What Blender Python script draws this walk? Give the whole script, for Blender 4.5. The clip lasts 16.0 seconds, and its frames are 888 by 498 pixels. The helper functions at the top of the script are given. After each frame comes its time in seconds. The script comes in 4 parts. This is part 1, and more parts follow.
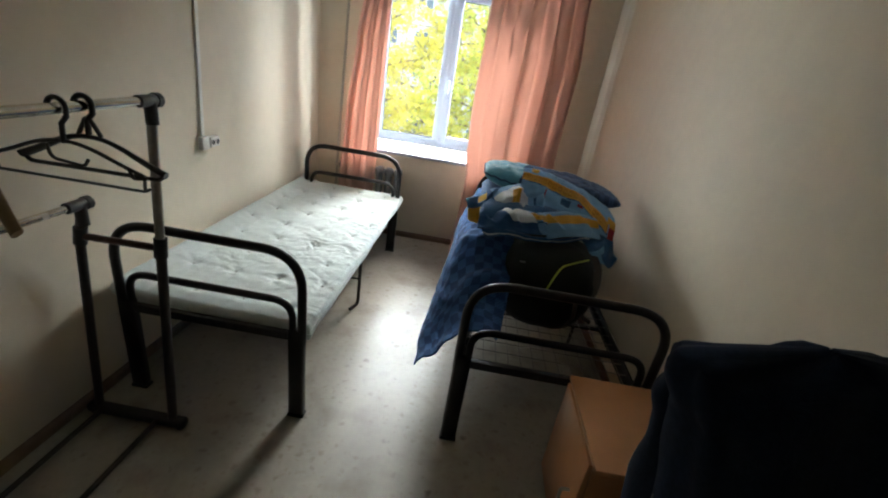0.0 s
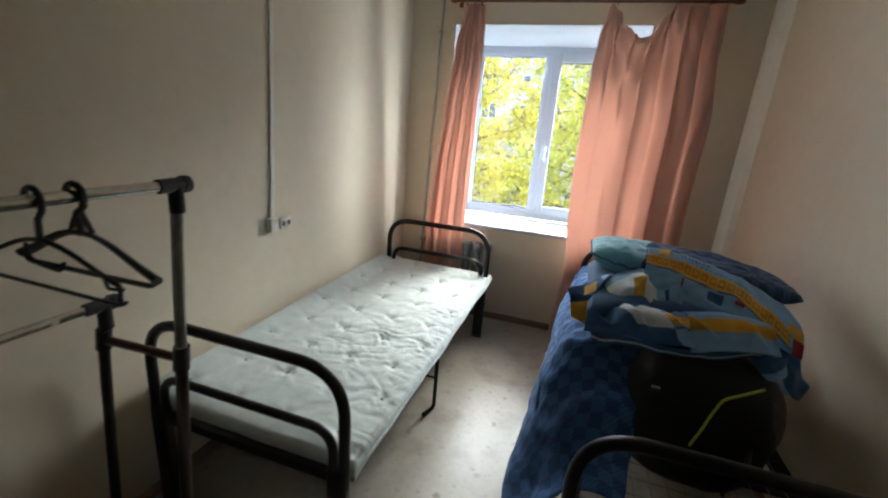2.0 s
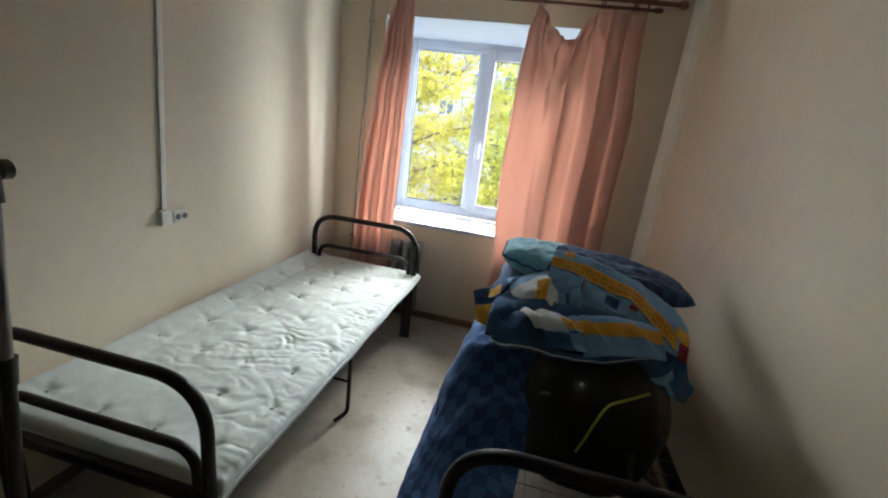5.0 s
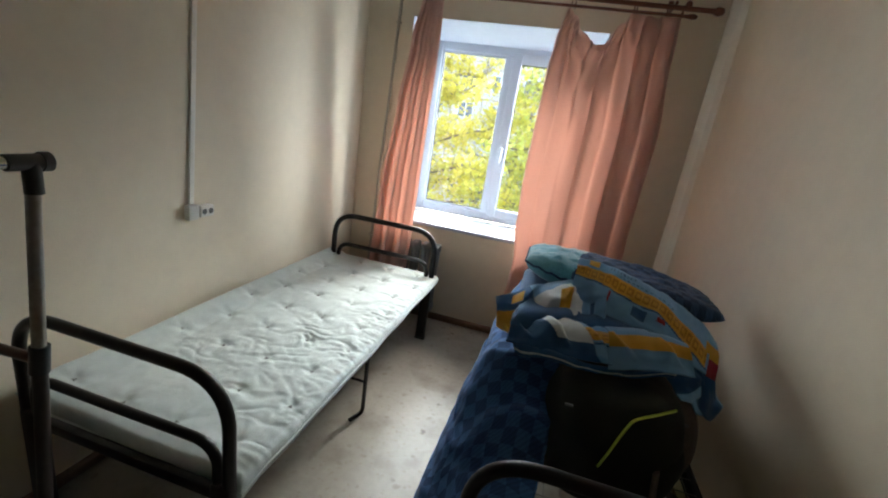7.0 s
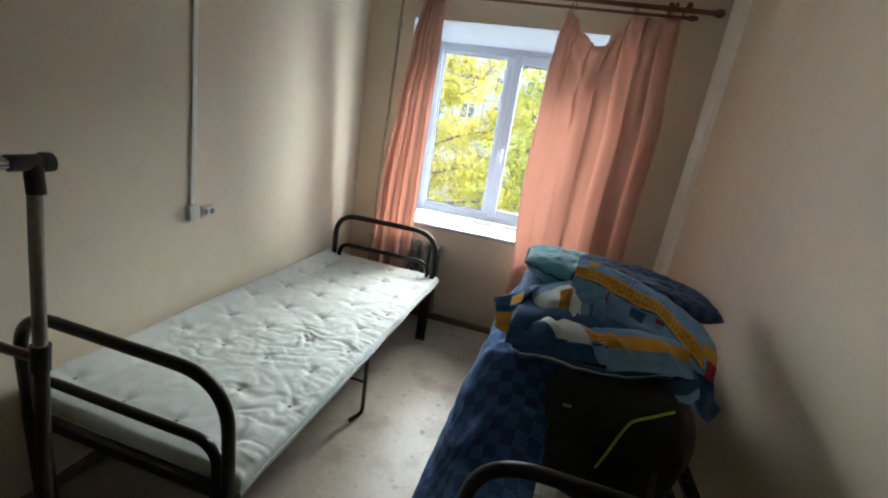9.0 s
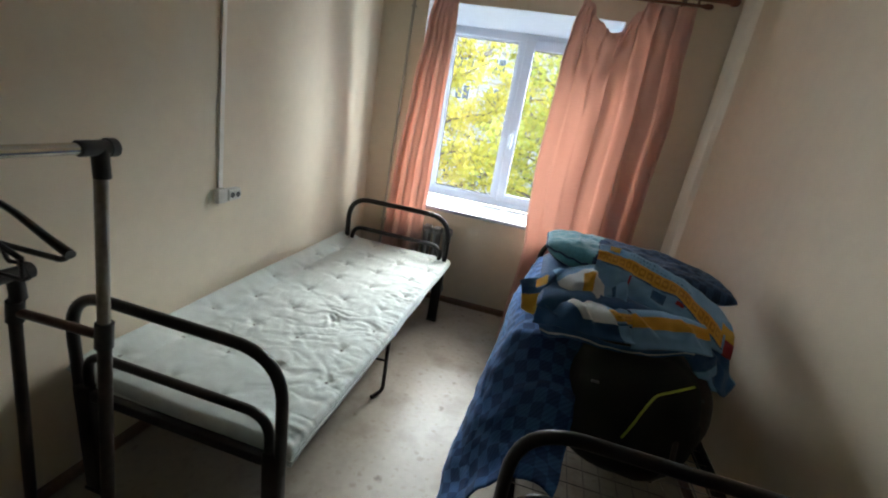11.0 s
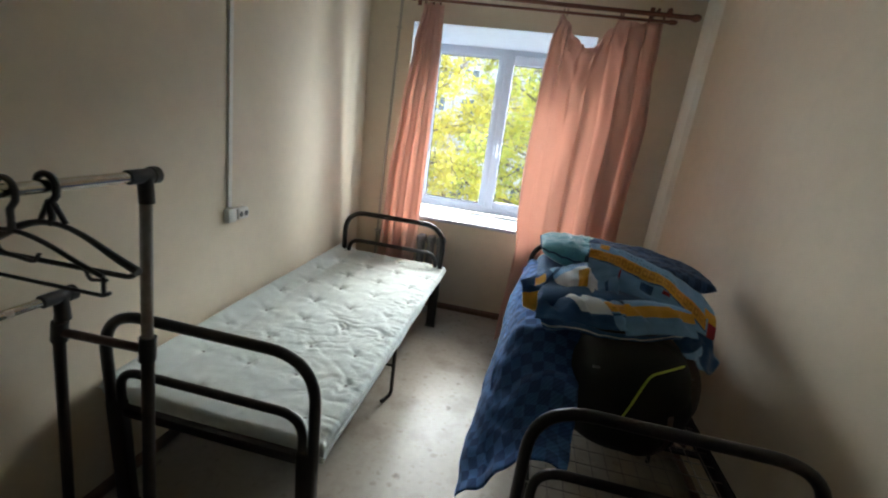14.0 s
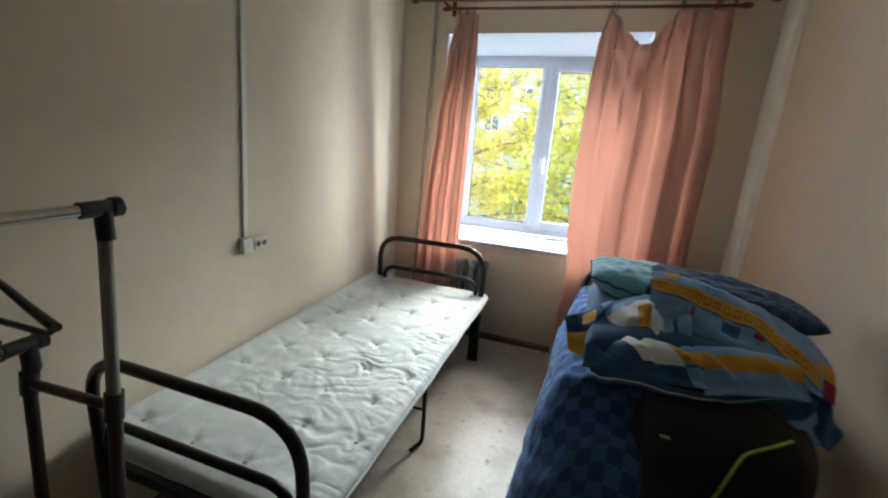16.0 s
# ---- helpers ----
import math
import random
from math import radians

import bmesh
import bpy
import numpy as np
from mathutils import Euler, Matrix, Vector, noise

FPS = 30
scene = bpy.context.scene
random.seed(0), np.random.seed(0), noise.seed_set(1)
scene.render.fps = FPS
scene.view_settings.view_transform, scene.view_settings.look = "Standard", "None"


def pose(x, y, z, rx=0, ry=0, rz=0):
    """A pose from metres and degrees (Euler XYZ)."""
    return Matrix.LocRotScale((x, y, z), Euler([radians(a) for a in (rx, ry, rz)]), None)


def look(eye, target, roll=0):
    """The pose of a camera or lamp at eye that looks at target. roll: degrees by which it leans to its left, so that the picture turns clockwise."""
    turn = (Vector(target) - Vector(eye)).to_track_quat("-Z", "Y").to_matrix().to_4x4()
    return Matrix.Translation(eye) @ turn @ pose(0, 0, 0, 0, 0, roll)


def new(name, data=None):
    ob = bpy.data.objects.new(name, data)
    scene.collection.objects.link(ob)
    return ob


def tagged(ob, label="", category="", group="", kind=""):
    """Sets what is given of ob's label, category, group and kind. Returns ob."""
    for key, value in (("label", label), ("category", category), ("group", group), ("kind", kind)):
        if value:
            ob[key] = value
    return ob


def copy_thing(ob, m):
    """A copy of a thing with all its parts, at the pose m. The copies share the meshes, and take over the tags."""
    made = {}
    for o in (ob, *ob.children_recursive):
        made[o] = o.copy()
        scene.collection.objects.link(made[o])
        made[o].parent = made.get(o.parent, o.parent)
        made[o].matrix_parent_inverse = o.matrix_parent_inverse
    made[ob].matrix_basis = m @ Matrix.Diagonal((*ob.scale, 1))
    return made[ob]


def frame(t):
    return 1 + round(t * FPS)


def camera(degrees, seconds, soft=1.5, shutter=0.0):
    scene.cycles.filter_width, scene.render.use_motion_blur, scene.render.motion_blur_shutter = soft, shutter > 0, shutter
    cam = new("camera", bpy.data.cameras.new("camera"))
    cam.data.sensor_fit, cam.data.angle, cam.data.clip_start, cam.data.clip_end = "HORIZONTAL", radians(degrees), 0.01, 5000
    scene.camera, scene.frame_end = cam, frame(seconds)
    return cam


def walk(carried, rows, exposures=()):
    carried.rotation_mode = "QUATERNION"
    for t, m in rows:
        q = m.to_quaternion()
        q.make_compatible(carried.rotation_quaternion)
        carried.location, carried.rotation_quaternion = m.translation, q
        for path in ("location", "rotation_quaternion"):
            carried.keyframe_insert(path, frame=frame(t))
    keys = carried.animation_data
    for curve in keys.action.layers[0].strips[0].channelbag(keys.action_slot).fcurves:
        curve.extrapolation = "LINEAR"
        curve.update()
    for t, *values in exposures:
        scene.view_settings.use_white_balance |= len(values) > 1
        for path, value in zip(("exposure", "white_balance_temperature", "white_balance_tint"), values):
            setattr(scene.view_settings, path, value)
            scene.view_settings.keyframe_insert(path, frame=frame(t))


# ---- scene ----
cam = camera(93.3, 16.0, soft=2.0, shutter=0.5)
PATH = [
    (0, (0.332, 0.618, 1.563), (0.259, 2.452, 0.768), 9.0),
    (0.5, (0.368, 0.626, 1.557), (0.183, 2.45, 0.758), 7.7),
    (1, (0.311, 0.733, 1.545), (0.035, 2.574, 0.816), 7.3),
    (1.5, (0.251, 0.873, 1.561), (-0.069, 2.749, 0.944), 7.1),
    (2, (0.305, 1.093, 1.529), (-0.266, 2.927, 0.972), 4.5),
    (2.5, (0.401, 1.195, 1.547), (-0.184, 3.04, 1.043), 4.0),
    (3, (0.452, 1.258, 1.532), (-0.054, 3.115, 0.989), 4.3),
    (3.5, (0.455, 1.253, 1.528), (-0.042, 3.106, 0.962), 4.6),
    (4, (0.497, 1.222, 1.544), (0.114, 3.107, 0.996), 6.1),
    (6.5, (0.458, 1.238, 1.54), (0.048, 3.111, 0.971), 8.6),
    (7, (0.449, 1.233, 1.543), (0.011, 3.103, 0.987), 8.6),
    (7.5, (0.449, 1.229, 1.552), (0.006, 3.106, 1.023), 8.8),
    (8, (0.453, 1.23, 1.55), (0.007, 3.106, 1.018), 8.9),
    (8.5, (0.469, 1.231, 1.546), (0.036, 3.109, 1.012), 8.9),
    (9, (0.459, 1.231, 1.546), (0.012, 3.101, 0.992), 8.7),
    (11.5, (0.287, 1.054, 1.544), (-0.091, 2.911, 0.906), 9.5),
    (12, (0.242, 0.955, 1.536), (-0.123, 2.812, 0.89), 9.2),
    (12.5, (0.212, 0.919, 1.546), (-0.137, 2.791, 0.934), 8.4),
    (13, (0.253, 0.937, 1.549), (-0.025, 2.824, 0.949), 7.9),
    (13.5, (0.321, 1.014, 1.534), (0.014, 2.898, 0.935), 7.2),
    (14, (0.266, 0.989, 1.556), (-0.056, 2.879, 0.987), 7.3),
    (14.5, (0.22, 0.948, 1.559), (-0.155, 2.83, 0.993), 7.6),
    (15, (0.246, 0.996, 1.55), (-0.112, 2.879, 0.976), 8.2),
    (15.5, (0.318, 1.13, 1.549), (-0.119, 3.011, 1.027), 6.7),
    (16, (0.328, 1.28, 1.535), (-0.271, 3.12, 1.03), 4.1),
]
walk(cam, [(t, look(eye, target, roll)) for t, eye, target, roll in PATH],
     exposures=((0.0, 2.62), (1.0, 2.54), (2.0, 2.40), (3.0, 2.32), (14.0, 2.32), (16.0, 2.40)))

# ---- light ----
world = bpy.data.worlds.new("overcast_sky")
scene.world = world
world.use_nodes = True
wn, wl = world.node_tree.nodes, world.node_tree.links
sky = wn.new("ShaderNodeTexSky")
sky.sky_type, sky.sun_disc = "NISHITA", False
sky.sun_elevation, sky.sun_rotation = radians(42), radians(20)
sky.air_density, sky.dust_density, sky.ozone_density = 1.0, 6.0, 1.0
veil = wn.new("ShaderNodeMixRGB")
veil.inputs["Fac"].default_value = 0.65
veil.inputs["Color2"].default_value = (7.2, 8.1, 9.4, 1)
wl.new(sky.outputs["Color"], veil.inputs["Color1"])
wl.new(veil.outputs["Color"], wn["Background"].inputs["Color"])
wn["Background"].inputs["Strength"].default_value = 0.14
sun = new("sun", bpy.data.lights.new("sun", "SUN"))
sun.data.energy, sun.data.angle, sun.data.color = 1.1, radians(25), (1.0, 0.97, 0.92)
# added area lamps outside, out of view, boosting the sky's light through the window
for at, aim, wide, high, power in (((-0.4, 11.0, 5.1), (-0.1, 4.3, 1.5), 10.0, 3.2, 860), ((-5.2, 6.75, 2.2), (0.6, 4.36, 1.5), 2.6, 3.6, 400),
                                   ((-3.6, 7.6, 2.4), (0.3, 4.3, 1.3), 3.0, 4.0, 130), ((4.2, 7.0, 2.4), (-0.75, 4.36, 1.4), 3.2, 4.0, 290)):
    lamp = new("sky_fill", bpy.data.lights.new("sky_fill", "AREA"))
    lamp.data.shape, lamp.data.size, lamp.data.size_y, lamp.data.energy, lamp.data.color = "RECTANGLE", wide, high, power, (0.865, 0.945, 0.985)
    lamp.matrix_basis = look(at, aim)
sun.matrix_basis = look((10, 30, 30), (0, 4, 0))


# ---- materials ----
def rgba(c):
    return (c[0], c[1], c[2], 1)


def material(name, color, rough=0.6, metal=0.0, vary=0.12, grain=40.0, blotch=2.5, bump=0.15, bump_scale=None, spec=0.5, sheen=0.0):
    """A surface with colour variation at two scales and a fine relief, in metres."""
    m = bpy.data.materials.new(name)
    m.use_nodes = True
    n, l = m.node_tree.nodes, m.node_tree.links
    b = n["Principled BSDF"]
    b.inputs["Metallic"].default_value = metal
    b.inputs["Specular IOR Level"].default_value = spec
    b.inputs["Sheen Weight"].default_value = sheen
    co = n.new("ShaderNodeTexCoord")
    fine, wide = n.new("ShaderNodeTexNoise"), n.new("ShaderNodeTexNoise")
    fine.inputs["Scale"].default_value, fine.inputs["Detail"].default_value = grain, 6
    wide.inputs["Scale"].default_value, wide.inputs["Detail"].default_value = blotch, 4
    for t in (fine, wide):
        l.new(co.outputs["Object"], t.inputs["Vector"])
    mixed = n.new("ShaderNodeMath")
    mixed.operation = "ADD"
    l.new(fine.outputs["Fac"], mixed.inputs[0])
    l.new(wide.outputs["Fac"], mixed.inputs[1])
    ramp = n.new("ShaderNodeMapRange")
    ramp.inputs["From Min"].default_value, ramp.inputs["From Max"].default_value = 0.6, 1.4
    ramp.inputs["To Min"].default_value, ramp.inputs["To Max"].default_value = 1 - vary, 1 + vary
    l.new(mixed.outputs[0], ramp.inputs["Value"])
    tint = n.new("ShaderNodeVectorMath")
    tint.operation, tint.name = "SCALE", "tint"
    tint.inputs[0].default_value = color
    l.new(ramp.outputs["Result"], tint.inputs["Scale"])
    l.new(tint.outputs["Vector"], b.inputs["Base Color"])
    rr = n.new("ShaderNodeMapRange")
    rr.inputs["To Min"].default_value, rr.inputs["To Max"].default_value = max(0.03, rough - 0.12), min(1, rough + 0.12)
    l.new(wide.outputs["Fac"], rr.inputs["Value"])
    l.new(rr.outputs["Result"], b.inputs["Roughness"])
    if bump:
        bt, bp = n.new("ShaderNodeTexNoise"), n.new("ShaderNodeBump")
        bt.inputs["Scale"].default_value, bt.inputs["Detail"].default_value = bump_scale or grain * 2, 5
        bp.inputs["Strength"].default_value, bp.inputs["Distance"].default_value = bump, 0.004
        l.new(co.outputs["Object"], bt.inputs["Vector"])
        l.new(bt.outputs["Fac"], bp.inputs["Height"])
        l.new(bp.outputs["Normal"], b.inputs["Normal"])
    return m


def nodes_of(m):
    return m.node_tree.nodes, m.node_tree.links, m.node_tree.nodes["Principled BSDF"]


def weave(m, period=0.0016, depth=0.25):
    """A woven relief along the cloth's own UV, in metres."""
    n, l, b = nodes_of(m)
    uv = n.new("ShaderNodeUVMap")
    w1, w2, add, bp = n.new("ShaderNodeTexWave"), n.new("ShaderNodeTexWave"), n.new("ShaderNodeMath"), n.new("ShaderNodeBump")
    for w, d in ((w1, "X"), (w2, "Y")):
        w.bands_direction = d
        w.inputs["Scale"].default_value = 0.31 / period
        l.new(uv.outputs["UV"], w.inputs["Vector"])
    l.new(w1.outputs["Fac"], add.inputs[0])
    l.new(w2.outputs["Fac"], add.inputs[1])
    bp.inputs["Strength"].default_value, bp.inputs["Distance"].default_value = depth, 0.001
    l.new(add.outputs[0], bp.inputs["Height"])
    for k in list(l):
        if k.to_socket == b.inputs["Normal"]:
            l.new(k.from_socket, bp.inputs["Normal"])
            break
    l.new(bp.outputs["Normal"], b.inputs["Normal"])
    return m


def wall_material(name, color):
    m = material(name, color, rough=0.62, vary=0.05, grain=14, blotch=1.1, bump=0.12, bump_scale=160, spec=0.3)
    return m


def floor_material():
    """Worn speckled linoleum: pale base, stone-like chips, dirt blotches."""
    m = material("speckled_linoleum", (0.405, 0.365, 0.30), rough=0.40, vary=0.10, grain=30, blotch=3, bump=0.05, bump_scale=60, spec=0.5)
    n, l, b = nodes_of(m)
    co = n.new("ShaderNodeTexCoord")
    warp, warped = n.new("ShaderNodeTexNoise"), n.new("ShaderNodeVectorMath")
    warp.inputs["Scale"].default_value = 18
    warped.operation = "MULTIPLY_ADD"
    warped.inputs[1].default_value = (0.05, 0.05, 0.05)
    l.new(co.outputs["Object"], warp.inputs["Vector"])
    l.new(warp.outputs["Color"], warped.inputs[0])
    l.new(co.outputs["Object"], warped.inputs[2])
    last = n["tint"].outputs["Vector"]
    for scale, lo, hi, col, amount in ((26, 0.10, 0.20, (0.34, 0.29, 0.22), 0.6), (13, 0.07, 0.15, (0.25, 0.205, 0.15), 0.6), (5.5, 0.03, 0.075, (0.15, 0.12, 0.09), 0.75)):
        v = n.new("ShaderNodeTexVoronoi")
        v.inputs["Scale"].default_value = scale
        l.new(warped.outputs["Vector"], v.inputs["Vector"])
        near = n.new("ShaderNodeMapRange")
        near.inputs["From Min"].default_value, near.inputs["From Max"].default_value = lo * 1.2, hi * 1.5
        near.inputs["To Min"].default_value, near.inputs["To Max"].default_value = amount, 0
        l.new(v.outputs["Distance"], near.inputs["Value"])
        mix = n.new("ShaderNodeMixRGB")
        mix.inputs["Color2"].default_value = rgba(col)
        l.new(near.outputs["Result"], mix.inputs["Fac"])
        l.new(last, mix.inputs["Color1"])
        last = mix.outputs["Color"]
    dirt, dr, dm = n.new("ShaderNodeTexNoise"), n.new("ShaderNodeMapRange"), n.new("ShaderNodeMixRGB")
    dirt.inputs["Scale"].default_value, dirt.inputs["Detail"].default_value = 4.5, 8
    dr.inputs["From Min"].default_value, dr.inputs["From Max"].default_value = 0.52, 0.72
    dr.inputs["To Max"].default_value = 0.65
    dm.inputs["Color2"].default_value = rgba((0.22, 0.18, 0.13))
    l.new(co.outputs["Object"], dirt.inputs["Vector"])
    l.new(dirt.outputs["Fac"], dr.inputs["Value"])
    l.new(dr.outputs["Result"], dm.inputs["Fac"])
    l.new(last, dm.inputs["Color1"])
    l.new(dm.outputs["Color"], b.inputs["Base Color"])
    return m


def curtain_material():
    m = material("salmon_curtain_cloth", (0.66, 0.45, 0.385), rough=0.75, vary=0.06, grain=60, blotch=5, bump=0.1, bump_scale=300, spec=0.25, sheen=0.3)
    n, l, b = nodes_of(m)
    tr, mix = n.new("ShaderNodeBsdfTranslucent"), n.new("ShaderNodeMixShader")
    tr.inputs["Color"].default_value = (0.79, 0.53, 0.44, 1)
    mix.inputs["Fac"].default_value = 0.48
    l.new(b.outputs["BSDF"], mix.inputs[1])
    l.new(tr.outputs["BSDF"], mix.inputs[2])
    l.new(mix.outputs["Shader"], n["Material Output"].inputs["Surface"])
    return weave(m)


def glass_material():
    m = bpy.data.materials.new("window_glass")
    m.use_nodes = True
    n, l = m.node_tree.nodes, m.node_tree.links
    n.remove(n["Principled BSDF"])
    clear, gloss, fres, mix = n.new("ShaderNodeBsdfTransparent"), n.new("ShaderNodeBsdfGlossy"), n.new("ShaderNodeFresnel"), n.new("ShaderNodeMixShader")
    clear.inputs["Color"].default_value = (0.93, 0.95, 0.94, 1)
    gloss.inputs["Roughness"].default_value = 0.02
    l.new(fres.outputs["Fac"], mix.inputs["Fac"])
    l.new(clear.outputs["BSDF"], mix.inputs[1])
    l.new(gloss.outputs["BSDF"], mix.inputs[2])
    l.new(mix.outputs["Shader"], n["Material Output"].inputs["Surface"])
    return m


def quilt_material(name, color, cell):
    """Cloth woven in a basket of light and dark squares."""
    m = material(name, color, rough=0.9, vary=0.14, grain=120, blotch=7, bump=0.2, bump_scale=400, spec=0.15, sheen=0.08)
    n, l, b = nodes_of(m)
    uv, ck, mix = n.new("ShaderNodeUVMap"), n.new("ShaderNodeTexChecker"), n.new("ShaderNodeMixRGB")
    ck.inputs["Scale"].default_value = 1 / cell
    ck.inputs["Color1"].default_value, ck.inputs["Color2"].default_value = (0.70, 0.70, 0.70, 1), (1.18, 1.18, 1.18, 1)
    mix.blend_type, mix.inputs["Fac"].default_value = "MULTIPLY", 1
    wv, wr = n.new("ShaderNodeTexWave"), n.new("ShaderNodeMapRange")
    wv.bands_direction = "DIAGONAL"
    wv.inputs["Scale"].default_value = 40
    wr.inputs["To Min"].default_value, wr.inputs["To Max"].default_value = 0.85, 1.1
    l.new(uv.outputs["UV"], ck.inputs["Vector"])
    l.new(uv.outputs["UV"], wv.inputs["Vector"])
    l.new(wv.outputs["Fac"], wr.inputs["Value"])
    sc = n.new("ShaderNodeVectorMath")
    sc.operation = "SCALE"
    l.new(ck.outputs["Color"], sc.inputs[0])
    l.new(wr.outputs["Result"], sc.inputs["Scale"])
    l.new(n["tint"].outputs["Vector"], mix.inputs["Color1"])
    l.new(sc.outputs["Vector"], mix.inputs["Color2"])
    l.new(mix.outputs["Color"], b.inputs["Base Color"])
    bp = n.new("ShaderNodeBump")
    bp.inputs["Strength"].default_value, bp.inputs["Distance"].default_value = 0.5, 0.002
    l.new(ck.outputs["Fac"], bp.inputs["Height"])
    l.new(bp.outputs["Normal"], b.inputs["Normal"])
    return m


def leaf_material(name, a, c):
    m = bpy.data.materials.new(name)
    m.use_nodes = True
    n, l, b = nodes_of(m)
    g, r = n.new("ShaderNodeNewGeometry"), n.new("ShaderNodeMixRGB")
    r.inputs["Color1"].default_value, r.inputs["Color2"].default_value = rgba(a), rgba(c)
    l.new(g.outputs["Random Per Island"], r.inputs["Fac"])
    l.new(r.outputs["Color"], b.inputs["Base Color"])
    b.inputs["Roughness"].default_value = 0.55
    tr, mix = n.new("ShaderNodeBsdfTranslucent"), n.new("ShaderNodeMixShader")
    l.new(r.outputs["Color"], tr.inputs["Color"])
    mix.inputs["Fac"].default_value = 0.5
    l.new(b.outputs["BSDF"], mix.inputs[1])
    l.new(tr.outputs["BSDF"], mix.inputs[2])
    l.new(mix.outputs["Shader"], n["Material Output"].inputs["Surface"])
    return m


WALL = wall_material("cream_wall_paint", (0.74, 0.65, 0.505))
CEIL = wall_material("white_ceiling_paint", (0.80, 0.78, 0.74))
CASING = wall_material("pale_casing_paint", (0.79, 0.71, 0.58))
FLOOR = floor_material()
BASE = material("brown_baseboard", (0.20, 0.12, 0.075), rough=0.45, vary=0.2, grain=25, blotch=4)
ENAMEL = material("dark_brown_enamel", (0.010, 0.0075, 0.0065), rough=0.36, vary=0.35, grain=60, blotch=9, bump=0.08, spec=0.35)
RACKTUBE = material("dark_steel_tube", (0.035, 0.026, 0.022), rough=0.4, metal=0.3, vary=0.3, grain=50, blotch=8, bump=0.06)
GREYTUBE = material("grey_steel_tube", (0.30, 0.28, 0.25), rough=0.42, metal=0.6, vary=0.25, grain=50, blotch=8, bump=0.06)
CHROME = material("scratched_chrome", (0.62, 0.58, 0.50), rough=0.24, metal=1.0, vary=0.18, grain=80, blotch=14, bump=0.05)
BLACKPL = material("black_plastic", (0.015, 0.014, 0.013), rough=0.42, vary=0.2, grain=60, bump=0.08)
HANGERPL = material("dark_hanger_plastic", (0.016, 0.013, 0.011), rough=0.36, vary=0.25, grain=70, bump=0.1)
HANGERWD = material("pale_hanger_wood", (0.27, 0.175, 0.085), rough=0.5, vary=0.22, grain=35, blotch=6)
MATTRESS = weave(material("off_white_ticking", (0.60, 0.655, 0.63), rough=0.92, vary=0.10, grain=22, blotch=3.2, bump=0.25, bump_scale=240, spec=0.15, sheen=0.2))
TUFT = material("grey_tuft_thread", (0.22, 0.22, 0.20), rough=0.9, vary=0.2, grain=120)
CURTAIN = curtain_material()
RODWOOD = material("red_brown_rod_wood", (0.17, 0.055, 0.028), rough=0.35, vary=0.3, grain=40, blotch=9)
# white plastic with the blue of skylight put into its base colour
PVC = material("white_window_plastic_sky_tint", (0.56, 0.62, 0.70), rough=0.3, vary=0.03, grain=20, bump=0.03)
SEAL = material("dark_window_seal", (0.04, 0.045, 0.05), rough=0.7, vary=0.2)
# reveal and sill are white too, the same skylight blue mixed into their colours
REVEAL = material("white_reveal_paint_sky_tint", (0.55, 0.61, 0.68), rough=0.5, vary=0.05, grain=16, bump=0.08, bump_scale=120)
SILL = material("white_sill_board_sky_tint", (0.54, 0.59, 0.65), rough=0.28, vary=0.06, grain=18, blotch=4, bump=0.03)
GLASS = glass_material()
DUCT = material("white_duct_plastic", (0.80, 0.77, 0.70), rough=0.45, vary=0.08, grain=30)
SOCKET = material("socket_plastic", (0.68, 0.66, 0.60), rough=0.4, vary=0.07, grain=40)
HOLE = material("socket_recess", (0.10, 0.095, 0.09), rough=0.6, vary=0.2)
PIPE = material("painted_pipe", (0.42, 0.38, 0.31), rough=0.5, vary=0.15, grain=30)
RADIATOR = material("grey_radiator_paint", (0.20, 0.20, 0.195), rough=0.5, vary=0.15, grain=30)
QUILT = quilt_material("blue_basketweave_cloth", (0.055, 0.130, 0.31), 0.040)
LIME = material("lime_webbing", (0.42, 0.50, 0.05), rough=0.6, vary=0.15, grain=120)
NYLON = material("black_green_nylon", (0.0085, 0.0105, 0.0075), rough=0.65, spec=0.22, vary=0.35, grain=90, blotch=7, bump=0.3, bump_scale=220)
NYLON2 = material("brown_nylon_lining", (0.06, 0.045, 0.036), rough=0.65, vary=0.3, grain=90, blotch=7, bump=0.3, bump_scale=220)
TEAL = material("turquoise_plush", (0.13, 0.40, 0.52), rough=0.95, vary=0.22, grain=90, blotch=9, bump=0.5, bump_scale=260, spec=0.1, sheen=0.6)
DENIM = quilt_material("navy_basketweave_cloth", (0.045, 0.085, 0.17), 0.030)
CABINET = material("orange_laminate", (0.62, 0.29, 0.125), rough=0.4, vary=0.10, grain=12, blotch=2.0, bump=0.05)
JACKET = material("navy_jacket_cloth", (0.011, 0.018, 0.038), rough=0.9, vary=0.4, grain=70, blotch=6, bump=0.3, bump_scale=200, sheen=0.03, spec=0.12)
LINEN = weave(material("pale_blue_bed_linen", (0.19, 0.37, 0.60), rough=0.85, vary=0.10, grain=30, blotch=7, bump=0.15, bump_scale=200, spec=0.2, sheen=0.2))
LINENWHITE = weave(material("white_bed_linen", (0.62, 0.66, 0.68), rough=0.85, vary=0.10, grain=30, blotch=7, bump=0.15, bump_scale=200, spec=0.2, sheen=0.2))
LINENNAVY = weave(material("navy_bed_linen", (0.035, 0.105, 0.23), rough=0.85, vary=0.15, grain=30, blotch=7, bump=0.15, bump_scale=200, spec=0.2, sheen=0.2))
ORANGE = weave(material("orange_print", (0.62, 0.33, 0.04), rough=0.85, vary=0.12, grain=30, blotch=7, bump=0.15, bump_scale=200, spec=0.2, sheen=0.2))
